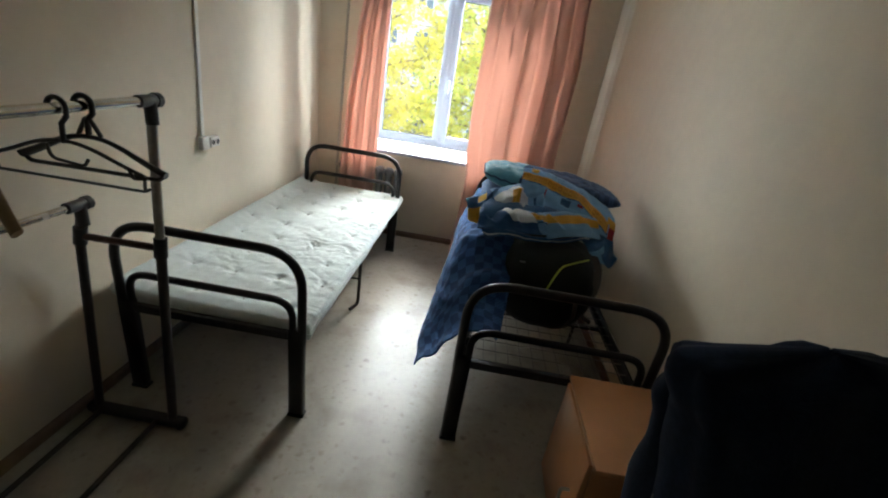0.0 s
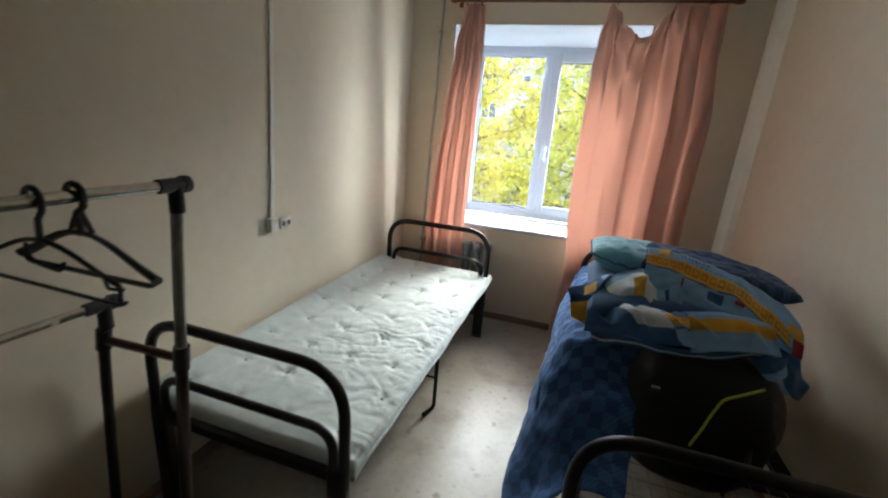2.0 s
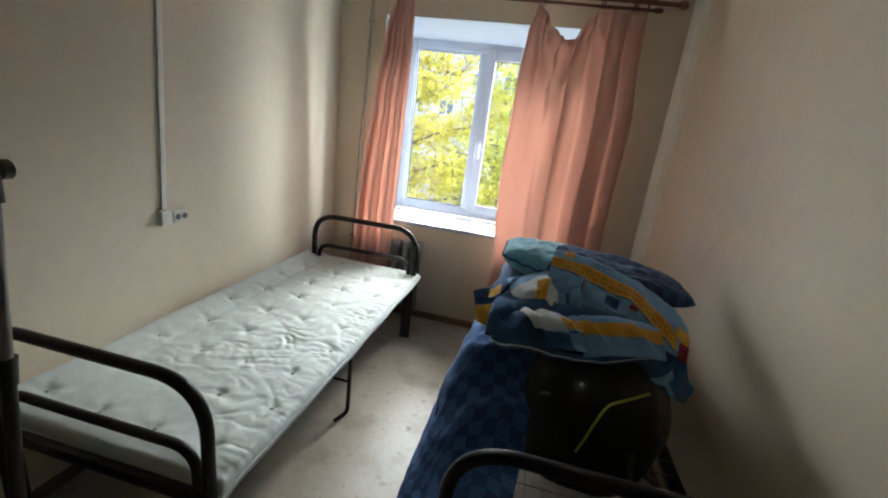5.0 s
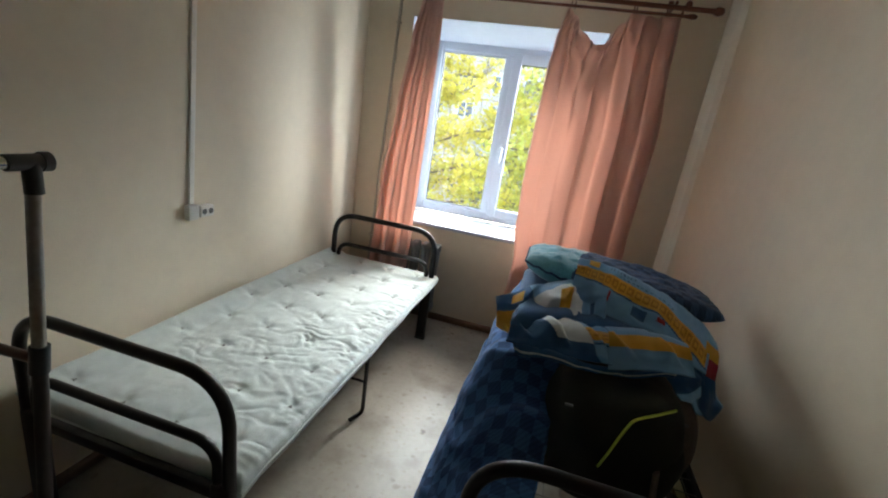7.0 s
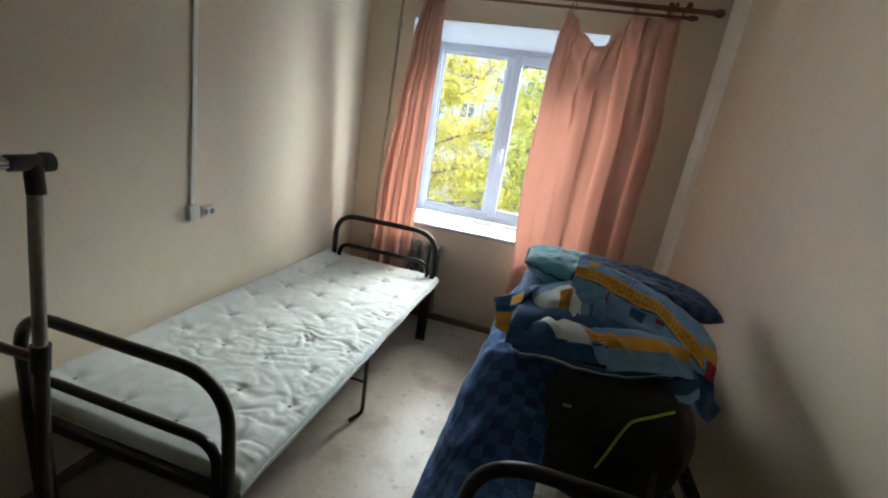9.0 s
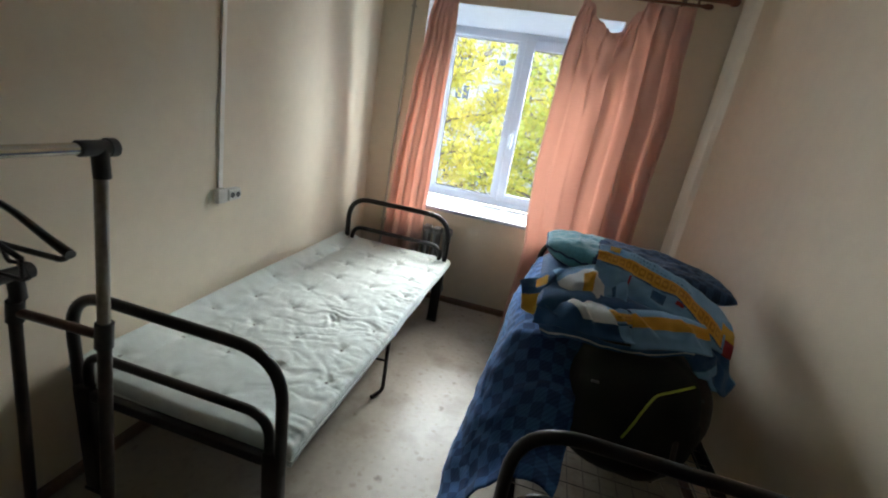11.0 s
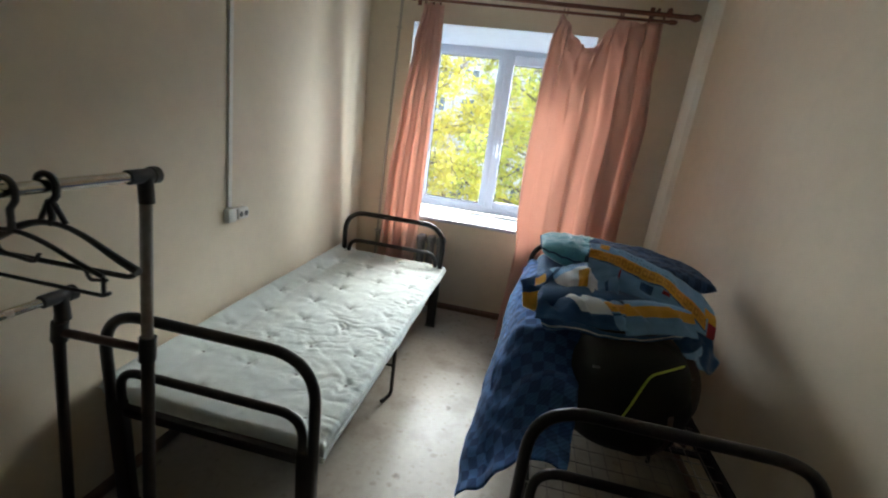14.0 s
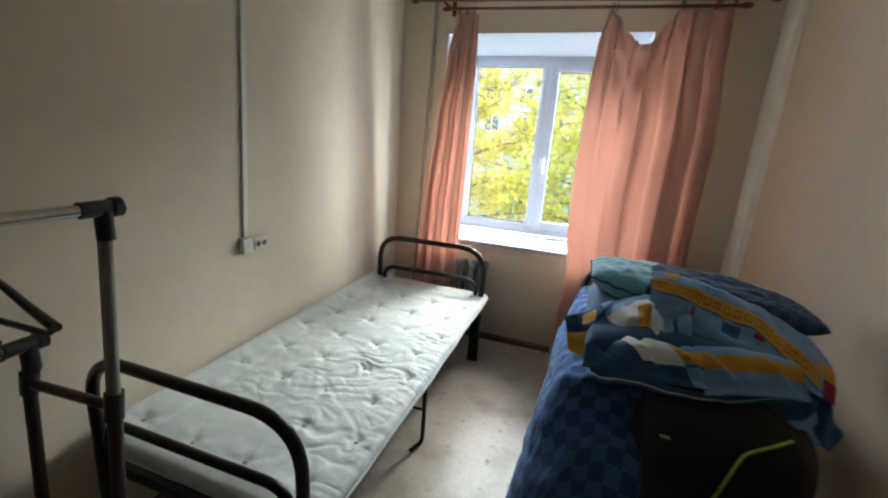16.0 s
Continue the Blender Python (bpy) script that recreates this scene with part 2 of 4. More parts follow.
MUSTARD = weave(material("mustard_print", (0.42, 0.19, 0.02), rough=0.85, vary=0.12, grain=30, blotch=7, bump=0.15, bump_scale=200, spec=0.2, sheen=0.2))
RED = material("red_print", (0.28, 0.02, 0.03), rough=0.85, vary=0.15, grain=40)
DOORPAINT = material("white_door_paint", (0.62, 0.60, 0.55), rough=0.4, vary=0.06, grain=12)
BARK = material("tree_bark", (0.13, 0.105, 0.085), rough=0.9, vary=0.35, grain=20, blotch=5, bump=0.5)
LEAF1 = leaf_material("yellow_leaf", (0.55, 0.465, 0.08), (0.46, 0.46, 0.11))
LEAF2 = leaf_material("yellow_green_leaf", (0.50, 0.47, 0.09), (0.36, 0.42, 0.11))
PANEL = material("pale_facade_panel", (0.46, 0.46, 0.46), rough=0.8, vary=0.08, grain=1.5, blotch=0.2)
DARKGLASS = material("far_window_glass", (0.10, 0.13, 0.17), rough=0.15, vary=0.2, grain=1)
LAWN = material("autumn_grass", (0.10, 0.11, 0.03), rough=0.95, vary=0.4, grain=3, blotch=0.3)


# ---- building helpers ----
def part(name, bm, mat, parent=None, label="", smooth=True):
    """Links a bmesh as one mesh object, modelled in world coordinates, under a thing or part."""
    me = bpy.data.meshes.new(name)
    bm.normal_update()
    bm.to_mesh(me)
    bm.free()
    for p in me.polygons:
        p.use_smooth = smooth
    mats = mat if isinstance(mat, (list, tuple)) else [mat]
    for k in mats:
        me.materials.append(k)
    ob = new(name, me)
    if smooth:
        me.set_sharp_from_angle(angle=radians(38))
    adopt(ob, parent)
    if label:
        ob["label"] = label
    return ob


def adopt(ob, parent):
    if parent is not None:
        ob.parent = parent
        base = parent
        while base.parent is not None:
            base = base.parent
        ob.matrix_parent_inverse = base.matrix_basis.inverted() if parent == base else Matrix.Identity(4)


def thing(name, at, label, category, group="", kind=""):
    e = new(name)
    e.empty_display_size = 0.1
    e.matrix_basis = pose(*at)
    return tagged(e, label, category, group, kind)


def box(bm, lo, hi, bevel=0.0, seg=2, turn=None):
    lo, hi = Vector(lo), Vector(hi)
    made = bmesh.ops.create_cube(bm, size=1)["verts"]
    for v in made:
        v.co = Vector((lo[i] + (v.co[i] + 0.5) * (hi[i] - lo[i]) for i in range(3)))
    if bevel:
        edges = {e for v in made for e in v.link_edges}
        made = bmesh.ops.bevel(bm, geom=list(edges), offset=bevel, segments=seg, affect="EDGES", profile=0.5)["verts"]
    if turn is not None:
        for v in made:
            v.co = turn @ v.co
    return bm


def slab(lo, hi, bevel=0.0, seg=2, turn=None):
    return box(bmesh.new(), lo, hi, bevel, seg, turn)


def rounded(points, radius, seg=7):
    """A polyline with its inner corners rounded."""
    pts = [Vector(p) for p in points]
    out = [pts[0]]
    for a, b, c in zip(pts, pts[1:], pts[2:]):
        r = min(radius, (a - b).length * 0.49, (c - b).length * 0.49)
        p, q = b + (a - b).normalized() * r, b + (c - b).normalized() * r
        for i in range(seg + 1):
            t = i / seg
            out.append(p * (1 - t) ** 2 + b * 2 * t * (1 - t) + q * t * t)
    return out + [pts[-1]]


def tube(bm, points, r, n=12, closed_ends=True, flat=1.0):
    """A round bar along a path; r is a radius or a function of the way along, 0 to 1."""
    pts = [Vector(p) for p in points]
    rings = []
    up = None
    for i, p in enumerate(pts):
        d = (pts[min(i + 1, len(pts) - 1)] - pts[max(i - 1, 0)]).normalized()
        if up is None:
            up = d.orthogonal().normalized()
        up = (up - d * up.dot(d)).normalized()
        side = d.cross(up)
        rad = r(i / (len(pts) - 1)) if callable(r) else r
        rings.append([bm.verts.new(p + (up * math.cos(a) + side * math.sin(a) * flat) * rad) for a in (2 * math.pi * k / n for k in range(n))])
    for a, b in zip(rings, rings[1:]):
        for k in range(n):
            bm.faces.new((a[k], a[(k + 1) % n], b[(k + 1) % n], b[k]))
    if closed_ends:
        bm.faces.new(rings[0][::-1])
        bm.faces.new(rings[-1])
    return bm


def bar(points, r, n=12, flat=1.0):
    return tube(bmesh.new(), points, r, n, True, flat)


def ball(bm, c, r, sx=1, sy=1, sz=1, seg=14):
    made = bmesh.ops.create_uvsphere(bm, u_segments=seg, v_segments=seg // 2 + 2, radius=r)["verts"]
    for v in made:
        v.co = Vector((c[0] + v.co.x * sx, c[1] + v.co.y * sy, c[2] + v.co.z * sz))
    return bm


def sheet(fn, nu, nv, uv_size=(1, 1), pick=None, uv_fn=None):
    """A surface of nu by nv cells from fn(u, v), u and v from 0 to 1, with UV in metres; pick(u, v) gives a cell's material slot."""
    bm = bmesh.new()
    lay = bm.loops.layers.uv.new("UVMap")
    g = [[bm.verts.new(fn(i / nu, j / nv)) for j in range(nv + 1)] for i in range(nu + 1)]
    for i in range(nu):
        for j in range(nv):
            f = bm.faces.new((g[i][j], g[i + 1][j], g[i + 1][j + 1], g[i][j + 1]))
            for lp, (a, b) in zip(f.loops, ((i, j), (i + 1, j), (i + 1, j + 1), (i, j + 1))):
                lp[lay].uv = uv_fn(a / nu, b / nv) if uv_fn else (a / nu * uv_size[0], b / nv * uv_size[1])
            if pick:
                f.material_index = pick((i + 0.5) / nu, (j + 0.5) / nv)
    return bm


def cushion(place, top, bottom, nu, nv, uv_size=(1, 1), pick=None):
    """A closed soft body: place(u, v) gives the middle surface, top and bottom the heights off it; both meet at the rim."""
    bm = bmesh.new()
    lay = bm.loops.layers.uv.new("UVMap")
    sides = []
    for sign, fn in ((1, top), (-1, bottom)):
        g = {}
        for i in range(nu + 1):
            for j in range(nv + 1):
                u, v = i / nu, j / nv
                rim = i in (0, nu) or j in (0, nv)
                if rim and sides:
                    g[i, j] = sides[0][i, j]
                else:
                    g[i, j] = bm.verts.new(Vector(place(u, v)) + Vector((0, 0, 0 if rim else sign * fn(u, v))))
        sides.append(g)
        for i in range(nu):
            for j in range(nv):
                quad = [(i, j), (i + 1, j), (i + 1, j + 1), (i, j + 1)]
                if sign < 0:
                    quad.reverse()
                f = bm.faces.new([g[k] for k in quad])
                for lp, (a, b) in zip(f.loops, quad):
                    lp[lay].uv = (a / nu * uv_size[0], b / nv * uv_size[1])
                if pick:
                    f.material_index = pick((i + 0.5) / nu, (j + 0.5) / nv)
    return bm


def fluff(x, y, z, scale, amount):
    return noise.noise(Vector((x * scale, y * scale, z * scale))) * amount


def plump(u, v, power=0.35):
    """0 at the rim, 1 in the middle."""
    return (max(0.0, 1 - abs(2 * u - 1) ** 6) * max(0.0, 1 - abs(2 * v - 1) ** 6)) ** power


def thicken(ob, t):
    s = ob.modifiers.new("thickness", "SOLIDIFY")
    s.thickness, s.offset = t, 0
    return ob


# ---- the room ----
FAR, BACK, CEILING = 4.36, -2.60, 2.53


def left_x(y):
    return -1.10 - (FAR - y) * 0.020


def right_x(y):
    return 1.262 + (FAR - y) * 0.030


def prism(outline, z0, z1):
    bm = bmesh.new()
    low, high = [bm.verts.new((x, y, z0)) for x, y in outline], [bm.verts.new((x, y, z1)) for x, y in outline]
    bm.faces.new(low[::-1])
    bm.faces.new(high)
    for i in range(len(outline)):
        k = (i + 1) % len(outline)
        bm.faces.new((low[i], low[k], high[k], high[i]))
    return bm


def structure(ob, label, category):
    return tagged(ob, label, category, kind="structure")


T = 0.12
structure(part("wall_west", prism([(left_x(BACK - T), BACK - T), (left_x(FAR), FAR), (left_x(FAR) - T, FAR), (left_x(BACK - T) - T, BACK - T)], 0, CEILING), WALL, smooth=False), "plain cream painted wall, slightly uneven", "wall")
structure(part("wall_east", prism([(right_x(BACK - T), BACK - T), (right_x(BACK - T) + T, BACK - T), (right_x(FAR) + T, FAR), (right_x(FAR), FAR)], 0, CEILING), WALL, smooth=False), "plain cream painted wall, slightly uneven", "wall")
structure(part("floor", prism([(left_x(BACK - T) - T, BACK - T), (right_x(BACK - T) + T, BACK - T), (right_x(FAR) + T, FAR + 0.56), (left_x(FAR) - T, FAR + 0.56)], -0.2, 0), FLOOR, smooth=False), "worn pale speckled linoleum floor", "floor")
structure(part("ceiling", prism([(left_x(BACK - T) - T, BACK - T), (right_x(BACK - T) + T, BACK - T), (right_x(FAR) + T, FAR + 0.56), (left_x(FAR) - T, FAR + 0.56)], CEILING, CEILING + 0.2), CEIL, smooth=False), "white painted ceiling", "ceiling")

# far wall, 0.56 thick, with the splayed window opening
OL, OR, OB, OT = -0.755, 0.592, 0.79, 2.264      # opening on the room's side
IL, IR, IB, IT = -0.715, 0.560, 0.79, 2.205      # and at the window frame
YW = 4.83


def wall_far():
    bm = bmesh.new()
    xl, xr = left_x(FAR) - T, right_x(FAR) + T
    for x0, x1, z0, z1 in ((xl, OL, 0, CEILING), (OR, xr, 0, CEILING), (OL, OR, 0, OB), (OL, OR, OT, CEILING)):
        box(bm, (x0, FAR, z0), (x1, FAR + 0.56, z1))
    bmesh.ops.remove_doubles(bm, verts=bm.verts, dist=0.0005)
    return bm


structure(part("wall_north", wall_far(), WALL, smooth=False), "cream painted outer wall with a deep window opening", "wall")


def reveal():
    bm = bmesh.new()
    f = [bm.verts.new((x, FAR - 0.002, z)) for x, z in ((OL + 0.003, OB), (OL + 0.003, OT - 0.003), (OR - 0.003, OT - 0.003), (OR - 0.003, OB))]
    b = [bm.verts.new((x, YW + 0.03, z)) for x, z in ((IL, IB), (IL, IT), (IR, IT), (IR, IB))]
    for i in range(3):
        bm.faces.new((f[i], f[i + 1], b[i + 1], b[i]))
    return bm


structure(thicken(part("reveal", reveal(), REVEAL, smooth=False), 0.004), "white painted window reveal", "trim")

# back wall with a closed door, behind the walker
DX0, DX1, DH = -0.55, 0.30, 2.05


def wall_back():
    bm = bmesh.new()
    xl, xr = left_x(BACK), right_x(BACK)
    for x0, x1, z0 in ((xl, DX0, 0), (DX1, xr, 0), (DX0, DX1, DH)):
        box(bm, (x0, BACK - T, z0), (x1, BACK, CEILING))
    return bm


structure(part("wall_south", wall_back(), WALL, smooth=False), "cream painted inner wall with a doorway", "wall")
door = structure(part("door_1", slab((DX0 + 0.04, BACK - 0.08, 0.008), (DX1 - 0.04, BACK - 0.04, DH - 0.04), 0.004), DOORPAINT), "closed white painted door", "door")
frame_bm = bmesh.new()
for lo, hi in (((DX0, BACK - T, 0), (DX0 + 0.038, BACK + 0.012, DH)), ((DX1 - 0.038, BACK - T, 0), (DX1, BACK + 0.012, DH)), ((DX0 + 0.038, BACK - T, DH - 0.038), (DX1 - 0.038, BACK + 0.012, DH))):
    box(frame_bm, lo, hi, 0.003)
part("door_frame", frame_bm, DOORPAINT, door)
part("door_handle", bar(rounded([(0.21, BACK - 0.042, 1.0), (0.21, BACK + 0.015, 1.0), (0.10, BACK + 0.015, 1.0)], 0.02), 0.009), CHROME, door)


def baseboard(name, a, b, inward):
    a, b, n = Vector((*a, 0)), Vector((*b, 0)), Vector((*inward, 0))
    bm = bmesh.new()
    prof = [(0.0, 0.0), (0.014, 0.0), (0.014, 0.035), (0.006, 0.05), (0.0, 0.052)]
    rows = [[bm.verts.new(p + n * (d + 0.001) + Vector((0, 0, z + 0.001))) for d, z in prof] for p in (a, b)]
    for i in range(len(prof)):
        k = (i + 1) % len(prof)
        bm.faces.new((rows[0][i], rows[0][k], rows[1][k], rows[1][i]))
    bm.faces.new(rows[0])
    bm.faces.new(rows[1][::-1])
    structure(part(name, bm, BASE, smooth=False), "narrow brown painted baseboard", "baseboard")


baseboard("baseboard", (left_x(FAR) + 0.016, FAR), (1.231, FAR), (0, -1))
baseboard("baseboard", (left_x(BACK), BACK), (left_x(FAR), FAR), (1, 0))
baseboard("baseboard", (right_x(BACK), BACK), (right_x(4.145), 4.145), (-1, 0))


casing = part("trim", prism([(1.232, FAR - 0.001), (1.229, FAR - 0.060), (1.242, FAR - 0.175), (right_x(4.145), 4.145), (right_x(FAR) - 0.001, FAR - 0.001)], 0.0, CEILING - 0.001), CASING, smooth=False)
structure(casing, "narrow pale painted pipe casing in the room corner", "trim")


# ---- window ----
def frame_bars(x0, x1, z0, z1, w, y0, y1, bevel=0.006):
    out = [slab((x0, y0, z0), (x0 + w, y1, z1), bevel), slab((x1 - w, y0, z0), (x1, y1, z1), bevel),
           slab((x0 + w - 0.001, y0 + 0.001, z0), (x1 - w + 0.001, y1 - 0.001, z0 + w), bevel), slab((x0 + w - 0.001, y0 + 0.001, z1 - w), (x1 - w + 0.001, y1 - 0.001, z1), bevel)]
    return out


window = structure(thing("window_1", (-0.08, YW, OB), "white plastic window with two panes", "window"), "white plastic window with two panes, closed", "window")
WX0, WX1, WZ0, WZ1 = IL - 0.01, IR + 0.01, 0.805, IT + 0.01
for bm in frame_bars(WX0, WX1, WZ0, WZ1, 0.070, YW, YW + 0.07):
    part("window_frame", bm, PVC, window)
part("mullion", slab((-0.112, YW + 0.002, WZ0 + 0.068), (-0.036, YW + 0.066, WZ1 - 0.068), 0.005), PVC, window)


def glazing(x0, x1, z0, z1, y):
    """One pane in its dark rubber seal."""
    for lo, hi in (((x0 - 0.002, z0), (x0 + 0.005, z1)), ((x1 - 0.005, z0), (x1 + 0.002, z1)), ((x0 + 0.005, z0 - 0.002), (x1 - 0.005, z0 + 0.005)), ((x0 + 0.005, z1 - 0.006), (x1 - 0.005, z1 + 0.002))):
        part("seal", slab((lo[0], y, lo[1]), (hi[0], y + 0.012, hi[1])), SEAL, window, smooth=False)
    pane = part("pane", slab((x0 - 0.004, y + 0.014, z0 - 0.004), (x1 + 0.004, y + 0.018, z1 + 0.004)), GLASS, window, smooth=False)
    pane.visible_shadow = False


# a fixed light, and beside it an opening sash that stands proud of the frame
GZ0, GZ1 = WZ0 + 0.090, WZ1 - 0.084
for bm in frame_bars(WX0 + 0.068, -0.108, WZ0 + 0.068, WZ1 - 0.068, 0.020, YW + 0.014, YW + 0.05, 0.003):
    part("glazing_bead", bm, PVC, window)
glazing(WX0 + 0.088, -0.128 + 0.020, GZ0, GZ1, YW + 0.022)
SX0, SX1, SZ0, SZ1 = -0.066, IR - 0.045, WZ0 + 0.048, WZ1 - 0.048
for bm in frame_bars(SX0, SX1, SZ0, SZ1, 0.074, YW - 0.014, YW + 0.045, 0.008):
    part("sash", bm, PVC, window)
glazing(SX0 + 0.074, SX1 - 0.074, SZ0 + 0.074, SZ1 - 0.074, YW + 0.008)
for z in (SZ0 + 0.10, SZ1 - 0.16):
    part("hinge", slab((SX1 + 0.001, YW - 0.020, z), (SX1 + 0.016, YW - 0.001, z + 0.06), 0.004), PVC, window)
HX = SX0 + 0.034
handle = part("window_handle", slab((HX - 0.014, YW - 0.024, 1.40), (HX + 0.014, YW - 0.014, 1.47), 0.004), PVC, window)
part("lever", bar(rounded([(HX, YW - 0.022, 1.435), (HX, YW - 0.050, 1.435), (HX, YW - 0.052, 1.32)], 0.012), 0.009, flat=1.3), PVC, handle)
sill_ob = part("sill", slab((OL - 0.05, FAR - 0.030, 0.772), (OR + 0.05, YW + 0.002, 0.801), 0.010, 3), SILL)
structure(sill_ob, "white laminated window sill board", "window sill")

# ---- outlet with its cable duct, riser pipe ----
OY = 2.775
ox = left_x(OY)


def lean(bm, k):
    """Shears an upright part along the wall by k per metre of height above the socket."""
    for v in bm.verts:
        v.co.y += k * (v.co.z - 1.035)
        v.co.x += 0.020 * k * (v.co.z - 1.035)
    return bm


duct = thing("cable_duct", (ox, OY, 1.03), "narrow white plastic cable duct running up the wall", "cable duct")
part("duct", lean(slab((ox + 0.001, OY - 0.013, 1.035), (ox + 0.011, OY + 0.013, CEILING - 0.002), 0.002), 0.045), DUCT, duct)
outlet = thing("wall_outlet", (ox, OY, 1.0), "double white surface socket with a junction box on the wall", "outlet")
part("junction_box", slab((ox + 0.001, OY - 0.036, 0.965), (ox + 0.032, OY + 0.022, 1.034), 0.005), SOCKET, outlet)
body = part("socket_body", slab((ox + 0.001, OY + 0.024, 0.972), (ox + 0.038, OY + 0.104, 1.028), 0.006), SOCKET, outlet)
for dy in (0.045, 0.083):
    cup = bar([(ox + 0.0370, OY + dy, 0.999), (ox + 0.0395, OY + dy, 0.999)], 0.0135, 18)
    part("socket_cup", cup, HOLE, body)
    part("socket_ring", bar([(ox + 0.0370, OY + dy + 0.016 * math.cos(a), 0.999 + 0.016 * math.sin(a)) for a in (2 * math.pi * k / 24 for k in range(25))], 0.0028, 6), SOCKET, body)
riser = thing("riser_pipe", (-0.925, FAR - 0.02, 0), "thin painted vertical pipe on the wall", "pipe")
part("pipe", bar([(-0.925, FAR - 0.016, 0.0), (-0.893, FAR - 0.016, 1.1), (-0.848, FAR - 0.016, CEILING)], 0.010, 10), PIPE, riser)
for x, z in ((-0.912, 0.5), (-0.858, 2.2)):
    part("clip", slab((x - 0.016, FAR - 0.03, z), (x + 0.016, FAR, z + 0.012), 0.002), PIPE, riser)

# ---- radiator below the window ----
radiator = thing("radiator", (-0.5, FAR - 0.08, 0.10), "old grey painted sectional radiator under the window sill", "radiator")
for i in range(7):
    x = -0.82 + i * 0.082
    bm = bmesh.new()
    for dy in (-0.045, 0.045):
        tube(bm, [(x, FAR - 0.08 + dy, 0.13), (x, FAR - 0.08 + dy, 0.63)], 0.022, 10)
    box(bm, (x - 0.035, FAR - 0.13, 0.10), (x + 0.035, FAR - 0.03, 0.17), 0.02, 3)
    box(bm, (x - 0.035, FAR - 0.13, 0.59), (x + 0.035, FAR - 0.03, 0.66), 0.02, 3)
    box(bm, (x - 0.030, FAR - 0.086, 0.15), (x + 0.030, FAR - 0.074, 0.62), 0.003, 1)
    part("section", bm, RADIATOR, radiator)
for x in (-0.79, -0.36):
    part("bracket", bar([(x, FAR - 0.08, 0.105), (x, FAR - 0.08, 0.0)], 0.012, 8), RADIATOR, radiator)
part("feed_pipe", bar(rounded([(-0.84, FAR - 0.08, 0.62), (-0.909, FAR - 0.06, 0.62), (-0.908, FAR - 0.018, 0.62)], 0.03), 0.011, 8), PIPE, radiator)

# ---- curtain rods and curtains ----
ROD1, ROD2 = (FAR - 0.215, 2.395), (FAR - 0.165, 2.361)


def curtain_rod(y, z, x0, x1, r, label, sag):
    za, zb = z + sag / 2, z - sag / 2
    t = thing("curtain_rod", ((x0 + x1) / 2, y, z), label, "curtain rod", "curtain rods")
    part("pole", bar([(x0, y, za), (x1, y, zb)], r, 14), RODWOOD, t)
    for x, s, z in ((x0, -1, za), (x1, 1, zb)):
        part("finial", tube(bmesh.new(), [(x - s * 0.012, y, z), (x + s * 0.002, y, z), (x + s * 0.004, y, z), (x + s * 0.022, y, z), (x + s * 0.042, y, z), (x + s * 0.050, y, z)], lambda k: r * (1.15, 1.15, 1.55, 1.75, 1.35, 0.5)[round(k * 5)], 14), RODWOOD, t)
    return t


rod = curtain_rod(*ROD1, -0.905, 1.105, 0.0135, "long red-brown wooden curtain rod with turned ends", 0.046)
rod2 = curtain_rod(*ROD2, -0.70, 0.985, 0.009, "thin red-brown wooden curtain rod carrying the curtains", 0.022)
for x in (-0.72, 0.90):
    part("bracket", bar(rounded([(x, FAR, 2.41), (x, ROD2[0], 2.395), (x, ROD1[0], 2.403)], 0.01), 0.010, 8), RODWOOD, rod)
    part("bracket", slab((x - 0.015, FAR - 0.012, 2.37), (x + 0.015, FAR, 2.47), 0.004), RODWOOD, rod)
for x in (0.965,):
    part("knob", ball(bmesh.new(), (x, ROD1[0], ROD1[1]), 0.022, 0.8), RODWOOD, rod)


def ring(parent, x, y, z, r=0.020):
    part("ring", bar([(x, y + r * math.cos(a), z + r * math.sin(a)) for a in (2 * math.pi * k / 18 for k in range(19))], 0.0035, 6), RODWOOD, parent)


def spline(keys, t):
    """Smooth value between (position, value) keys."""
    for (a, p), (b, q) in zip(keys, keys[1:]):
        if t <= b:
            k = (t - a) / (b - a)
            k = k * k * (3 - 2 * k)
            return p + (q - p) * k
    return keys[-1][1]


def curtain(name, label, left, right, top, bottom, folds, depth, hang, phase=0.0):
    """left, right: x of the two edges by height v (0 top, 1 bottom); top: z of the upper hem by u."""
    t = thing(name, (left(1), ROD2[0], 0), label, "curtain", "window curtains")

    def fn(u, v):
        z0 = top(u)
        z = z0 + (bottom(u) - z0) * v
        x = left(v) + (right(v) - left(v)) * u
        amp = depth * (0.45 + 0.75 * v)
        w = math.sin(2 * math.pi * (folds * u + 0.25 * math.sin(4 * u + phase) + 0.10 * v) + phase)
        w2 = math.sin(2 * math.pi * (folds * 2.3 * u - 0.3 * v) + 1.7 * phase)
        y = ROD2[0] + amp * (w * 0.94 + 0.06 * w2) + fluff(x, z, phase, 5, 0.012) + hang(u, v) + 0.007 * math.sin(2 * math.pi * folds * 3.7 * u + phase) * math.exp(-3.2 * v)
        return (x + 0.01 * w2, y, z)

    ob = part("cloth", sheet(fn, 120, 70, (folds * 0.25, 2.4)), CURTAIN, t)
    thicken(ob, 0.0012)
    return t


